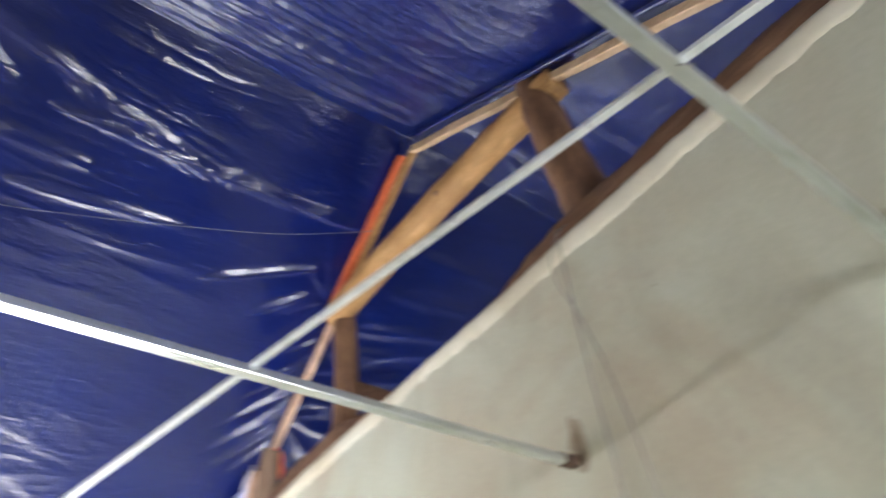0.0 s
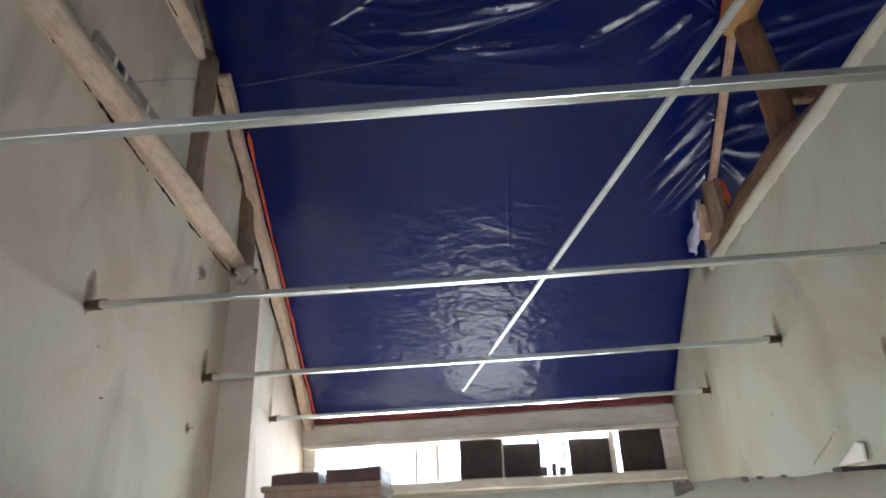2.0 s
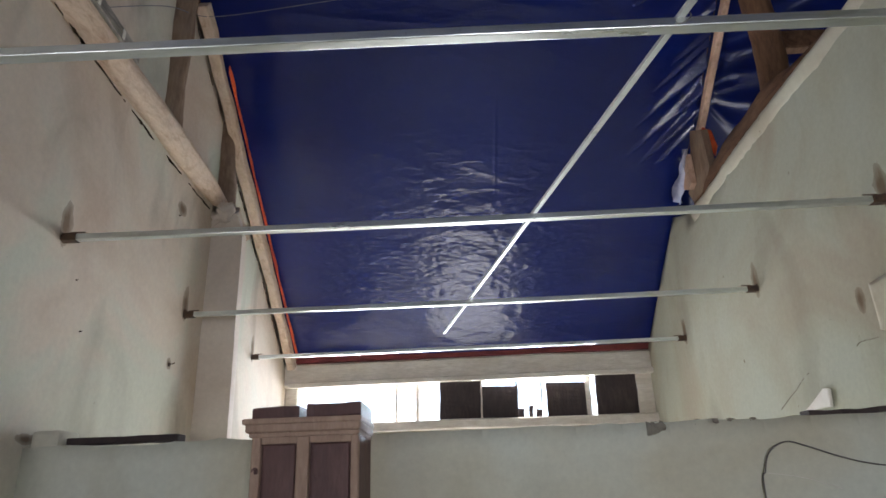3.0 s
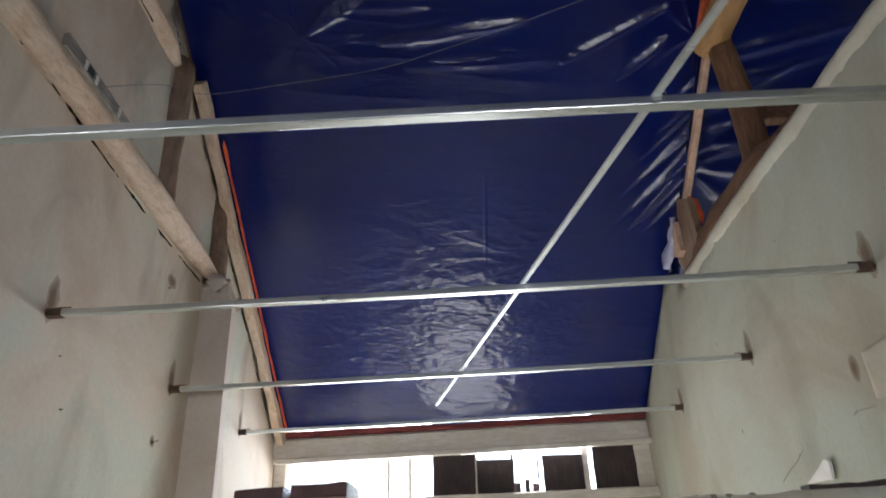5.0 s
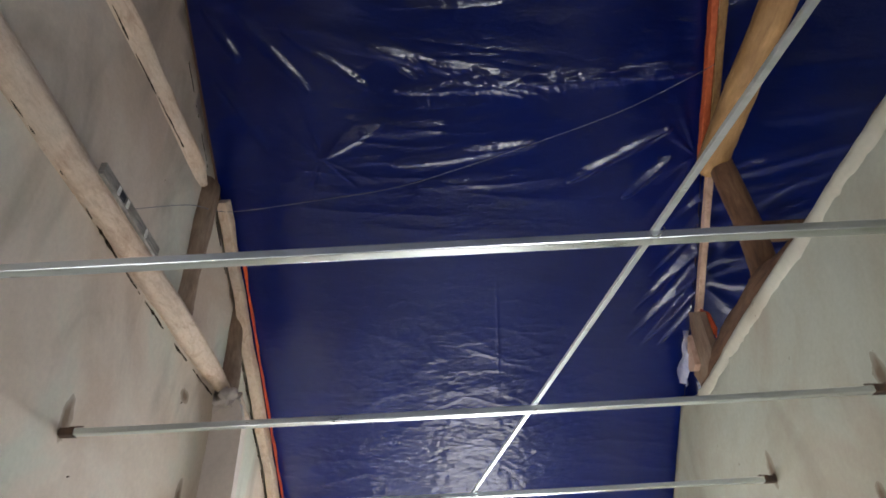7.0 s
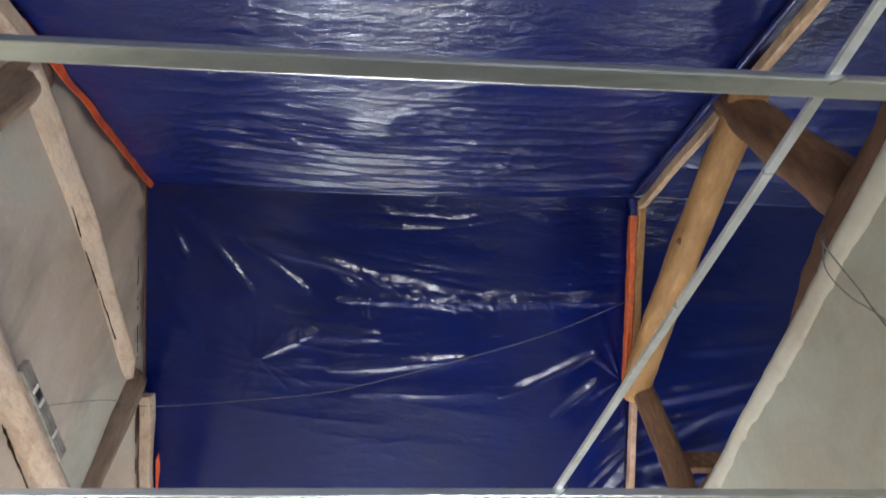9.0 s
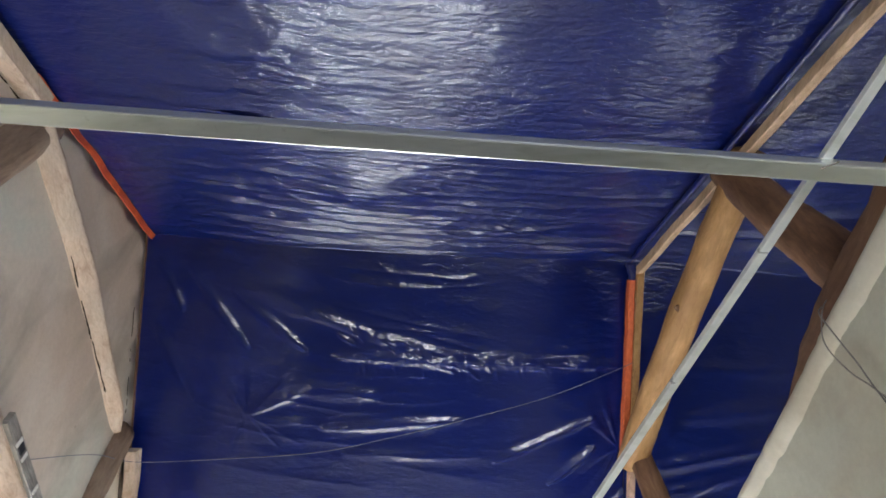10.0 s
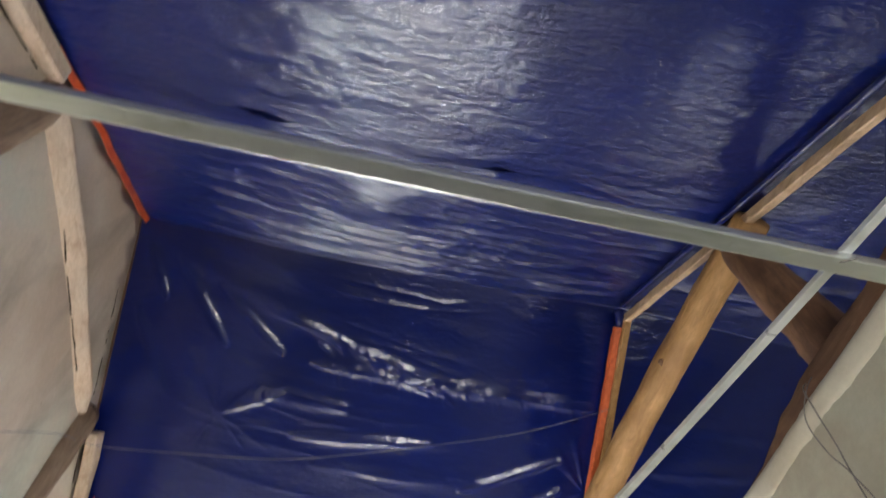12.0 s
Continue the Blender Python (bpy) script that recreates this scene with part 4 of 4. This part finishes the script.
for x0, x1 in ((CX0, CX0 + 0.026), (CX0 + 0.126, CX0 + 0.162), (CX1 - 0.022, CX1)):
    child("stile", box_bm((x0, CY0 + 0.008, 0.0), (x1, CY0 + 0.034, 1.691), 0.006, 3), M_CAB_PALE, cab, "pale worn stile")
for x0, x1 in ((CX0 + 0.026, CX0 + 0.126), (CX0 + 0.162, CX1 - 0.022)):
    child("panel", box_bm((x0 + 0.004, CY0 + 0.018, 0.09), (x1 - 0.004, CY0 + 0.032, 1.672), 0.008, 3), M_CAB_DARK, cab, "dark red-brown panel")
    child("top_rail", box_bm((x0, CY0 + 0.012, 1.672), (x1, CY0 + 0.034, 1.691), 0.003), M_CAB_PALE, cab)
child("knot", log_bm((CX0 + 0.014, CY0 + 0.011, 1.60), (CX0 + 0.014, CY0 + 0.006, 1.60), 0.011, 0.006, 5, 0.001, n=3, sides=10, rough=0.3), M_CAB_DARK, cab, "dark wood knot on the stile")

tagged(finish("timber_strip", timber_bm((0.13, PART_Y + 0.05, PART_Z + 0.012), (0.50, PART_Y + 0.05, PART_Z + 0.014), 0.06, 0.022, 41, 0.002), M_PANEL), "dark thin strip of wood lying on the partition", "wood strip", "strips on the partition")
tagged(finish("timber_strip", timber_bm((2.56, PART_Y + 0.05, PART_Z + 0.014), (2.98, PART_Y + 0.05, PART_Z + 0.02), 0.06, 0.016, 42, 0.008), M_PANEL), "dark thin strip of wood lying on the partition", "wood strip", "strips on the partition")
tagged(finish("plaster_stub", box_bm((0.02, PART_Y + 0.0, PART_Z - 0.01), (0.115, PART_Y + 0.12, PART_Z + 0.05), 0.015), M_BAND), "small pale plaster stub on the partition end", "plaster block")


def cable(name, pts, r, mat, label, category, n=10):
    """A smooth run through a few points."""
    pts = [Vector(p) for p in pts]
    out = []
    for i in range(len(pts) - 1):
        a, b, c, d = pts[max(i - 1, 0)], pts[i], pts[i + 1], pts[min(i + 2, len(pts) - 1)]
        for k in range(n):
            t = k / n
            out.append(0.5 * (2 * b + (c - a) * t + (2 * a - 5 * b + 4 * c - d) * t * t + (3 * b - a - 3 * c + d) * t ** 3))
    out.append(pts[-1])
    return tagged(finish(name, tube_bm(out, r), mat, True), label, category)


cable("string", [(0.0, 2.89, 3.49), (0.05, 3.3, 3.86), (0.10, 3.70, 4.14), (0.63, 3.67, 4.166), (1.13, 3.624, 4.196), (1.535, 3.545, 4.251), (1.944, 3.452, 4.317), (2.497, 3.311, 4.415), (2.93, 3.157, 4.523), (3.06, 3.1, 4.56)],
      0.0022, M_STRING, "thin grey string tied across below the tarpaulin", "string")
cable("electric_wire", [(3.04, 1.75, 3.36), (2.975, 1.735, 3.29), (2.972, 1.74, 3.19), (2.985, 1.755, 3.06), (2.985, 1.765, 2.94), (2.985, 1.78, 2.5), (2.985, 1.78, 1.9)], 0.0026, M_WIRE, "dusty grey wire hanging down the plaster wall", "wire")
cable("electric_wire", [(3.04, 1.71, 3.36), (2.975, 1.72, 3.28), (2.968, 1.79, 3.20), (2.98, 1.795, 3.07), (2.985, 1.76, 2.94), (2.985, 1.70, 2.6), (2.985, 1.66, 2.0)], 0.0022, M_WIRE, "dusty grey wire hanging down the plaster wall", "wire")
cable("electric_wire", [(2.36, PART_Y - 0.012, 0.9), (2.355, PART_Y - 0.012, 1.47), (2.37, PART_Y - 0.012, 1.56), (2.395, PART_Y - 0.012, 1.615), (2.45, PART_Y - 0.012, 1.642), (2.51, PART_Y - 0.012, 1.628), (2.61, PART_Y - 0.012, 1.592), (2.72, PART_Y - 0.012, 1.565), (2.99, PART_Y - 0.012, 1.53)],
      0.0025, M_WIRE, "thin dark wire looped on the partition wall", "wire")
cable("electric_wire", [(2.375, PART_Y - 0.01, 1.552), (2.48, PART_Y - 0.01, 1.535), (2.59, PART_Y - 0.01, 1.50)], 0.0011, M_WHITE, "pale thread of wire on the partition wall", "wire")


def crack(name, pts, w, seed, wall_x, sign, label):
    """A ragged dark gap where plaster has come away from the timber: short open stretches of changing width."""
    rng = random.Random(seed)
    bm = bmesh.new()
    pts = [Vector(p) for p in pts]
    for a, b in zip(pts, pts[1:]):
        n = max(2, int((b - a).length / 0.018))
        prev = None
        for i in range(n + 1):
            c = a.lerp(b, i / n)
            k = max(0.0, noise.noise(Vector((c.x * 7 + seed, c.y * 7, 0))) + 0.5 * noise.noise(Vector((c.x * 31 + seed, c.y * 31, 2))) + 0.22)
            h = w * k * (0.6 + 0.8 * rng.random())
            off = 0.006 * noise.noise(Vector((c.x * 14, c.y * 14, seed)))
            ring = [bm.verts.new((wall_x + sign * d, c.x, c.y + off + e)) for d, e in ((0.001, -h), (0.0045, -h * 0.6), (0.0045, h * 0.6), (0.001, h))]
            if prev and h > w * 0.12:
                for q in range(3):
                    bm.faces.new((prev[q], prev[q + 1], ring[q + 1], ring[q]))
            prev = ring
    return tagged(finish(name, bm, M_CRACK if w > 0.005 else M_SCRATCH), label, "crack", kind="structure")


crack("plaster_crack", [(1.7, 3.305), (2.19, 3.28), (2.54, 3.255), (2.82, 3.222), (3.06, 3.195), (3.38, 3.165), (3.65, 3.15), (3.96, 3.135), (4.2, 3.125)], 0.011, 1, 0.013, 1, "ragged dark crack in plaster under the log")
crack("plaster_crack", [(1.95, 4.19), (2.28, 4.165), (2.53, 4.15), (2.9, 4.148), (3.18, 4.145), (3.42, 4.15)], 0.011, 2, 0.013, 1, "ragged dark crack in plaster under the log")
crack("plaster_crack", [(2.95, roof_z(2.95) - 0.15), (3.45, roof_z(3.45) - 0.15)], 0.012, 3, 0.011, 1, "dark crack along the rafter")
crack("plaster_crack", [(3.72, roof_z(3.72) - 0.165), (4.6, roof_z(4.6) - 0.16), (5.9, roof_z(5.9) - 0.16)], 0.012, 5, 0.011, 1, "dark crack along the rafter")
crack("plaster_crack", [(3.15, 3.385), (3.5, 3.36), (3.9, 3.335), (4.2, 3.315)], 0.012, 4, 0.011, 1, "dark gap above the log")
crack("plaster_crack", [(1.0, roof_z(1.0) - 0.17), (1.5, roof_z(1.5) - 0.17)], 0.012, 6, 0.011, 1, "dark crack along the rafter")
crack("plaster_crack", [(3.44, 2.153), (3.3, 2.112), (3.16, 2.074)], 0.0011, 7, W - 0.004, -1, "thin scratch in the plaster")
crack("plaster_crack", [(3.345, 1.995), (3.28, 2.02), (3.156, 2.012)], 0.0013, 8, W - 0.004, -1, "thin curved scratch in the plaster")
crack("plaster_crack", [(4.01, 1.851), (3.83, 1.92), (3.652, 1.991)], 0.0006, 9, W - 0.004, -1, "thin diagonal crack in the plaster")


def nail(y, z, size):
    t = thing("nail", (0.0, y, z), "rusty bent nail in the plaster wall", "nail", "nails in the wall")
    child("shank", tube_bm([(-0.01, y, z), (size, y + 0.002, z), (size * 1.8, y + size, z + size * 0.5)], 0.0035 * size / 0.02), M_RUST, t)
    child("plug", box_bm((-0.004, y - size * 0.5, z - size * 0.8), (0.006, y + size * 0.6, z + size * 0.5), 0.003), M_RUST, t)


for y, z, sz in ((3.04, 2.33, 0.004), (3.12, 2.15, 0.005), (3.89, 2.17, 0.014), (3.81, 2.94, 0.006)):
    nail(y, z, sz)

bm = bmesh.new()
f = bm.faces.new([bm.verts.new((W - 0.004, y, z)) for y, z in ((3.78, 1.815), (3.56, 1.81), (3.55, 1.882), (3.59, 1.892), (3.66, 1.862))])
r = bmesh.ops.extrude_face_region(bm, geom=[f])
for v in (g for g in r["geom"] if isinstance(g, bmesh.types.BMVert)):
    v.co.x -= 0.015
bmesh.ops.bevel(bm, geom=list(bm.edges), offset=0.004, segments=1, affect="EDGES")
tagged(finish("trunking_offcut", bm, M_WHITE), "torn white plastic offcut fixed low on the plaster wall", "plastic offcut")
tagged(finish("mortar_lump", log_bm((2.025, PART_Y + 0.004, 1.70), (2.09, PART_Y + 0.004, 1.702), 0.020, 0.016, 6, 0.004, n=12, rough=0.45, tip=0.9), M_MORTAR, True), "dark lump of old mortar on the partition edge", "mortar lump")

for i, (x, r) in enumerate(((2.19, 0.012), (2.24, 0.016), (2.30, 0.012), (2.37, 0.010))):
    tagged(finish("mortar_lump", log_bm((x - r, PART_Y + 0.006, PART_Z - 0.004), (x + r, PART_Y + 0.006, PART_Z - 0.002), r * 0.6, r * 0.5, 20 + i, 0.003, n=8, rough=0.35), M_MORTAR, True), "small dark lump of old mortar on the partition edge", "mortar lump")
tagged(finish("mended_patch", slab_bm([(2.82, 2.035), (3.118, 2.03), (3.112, 2.205), (2.82, 2.215)], "x", W - 0.022, W + 0.01, 0.04, 0.006, 13), M_BAND, True), "pale raised patch of mended plaster on the wall", "plaster patch", kind="structure")

# next room: cross timber behind the post, heel details
tagged(finish("tie_beam", timber_bm((3.12, 3.62, 3.70), (4.98, 3.62, 3.72), 0.07, 0.11, 71, 0.008), M_CHORD), "dark timber running into the next room", "beam")
tagged(finish("wood_wedge", slab_bm([(4.50, 3.54), (4.565, 3.46), (4.66, 3.36), (4.56, 3.31), (4.50, 3.33)], "x", 2.975, 3.012, 0.05, 0.003, 72), M_RAFTER_LIT), "wood wedge at the rafter foot, lit look put into tone", "wood wedge")
bm = bmesh.new()
rows = []
for i in range(9):
    t = i / 8
    y, z = 4.47 + 0.30 * t, 3.56 - 0.24 * t
    w = 0.008 + 0.10 * t
    rows.append([bm.verts.new((2.965 - 0.02 * math.sin(9 * k + i), y + (k - 1.5) * w * 0.5, z + (k - 1.5) * w * 0.35)) for k in range(4)])
for a, b in zip(rows, rows[1:]):
    for k in range(3):
        bm.faces.new((a[k], a[k + 1], b[k + 1], b[k]))
r = bmesh.ops.extrude_face_region(bm, geom=list(bm.faces))
for v in (g for g in r["geom"] if isinstance(g, bmesh.types.BMVert)):
    v.co.x += 0.004
part("flap", bm, M_FLAP_LIT, tarp, "loose flap at the rafter foot, daylight painted pale on it", True)
part("hem", log_bm((W - 0.01, NEAR_Y, roof_z(NEAR_Y) - 0.045), (W - 0.01, 2.55, roof_z(2.55) - 0.05), 0.017, 0.015, 12, 0.006, n=60, sides=8, rough=0.3), M_TARP, tarp_back, "rolled blue edge", True)
part("ridge_wad", log_bm((W + 0.015, RIDGE_Y - 0.03, roof_z(RIDGE_Y) - 0.075), (W + 0.02, RIDGE_Y + 0.09, roof_z(RIDGE_Y) - 0.125), 0.032, 0.022, 33, 0.008, n=12, rough=0.35), M_TARP, tarp, "bunched sheet at the ridge", True)
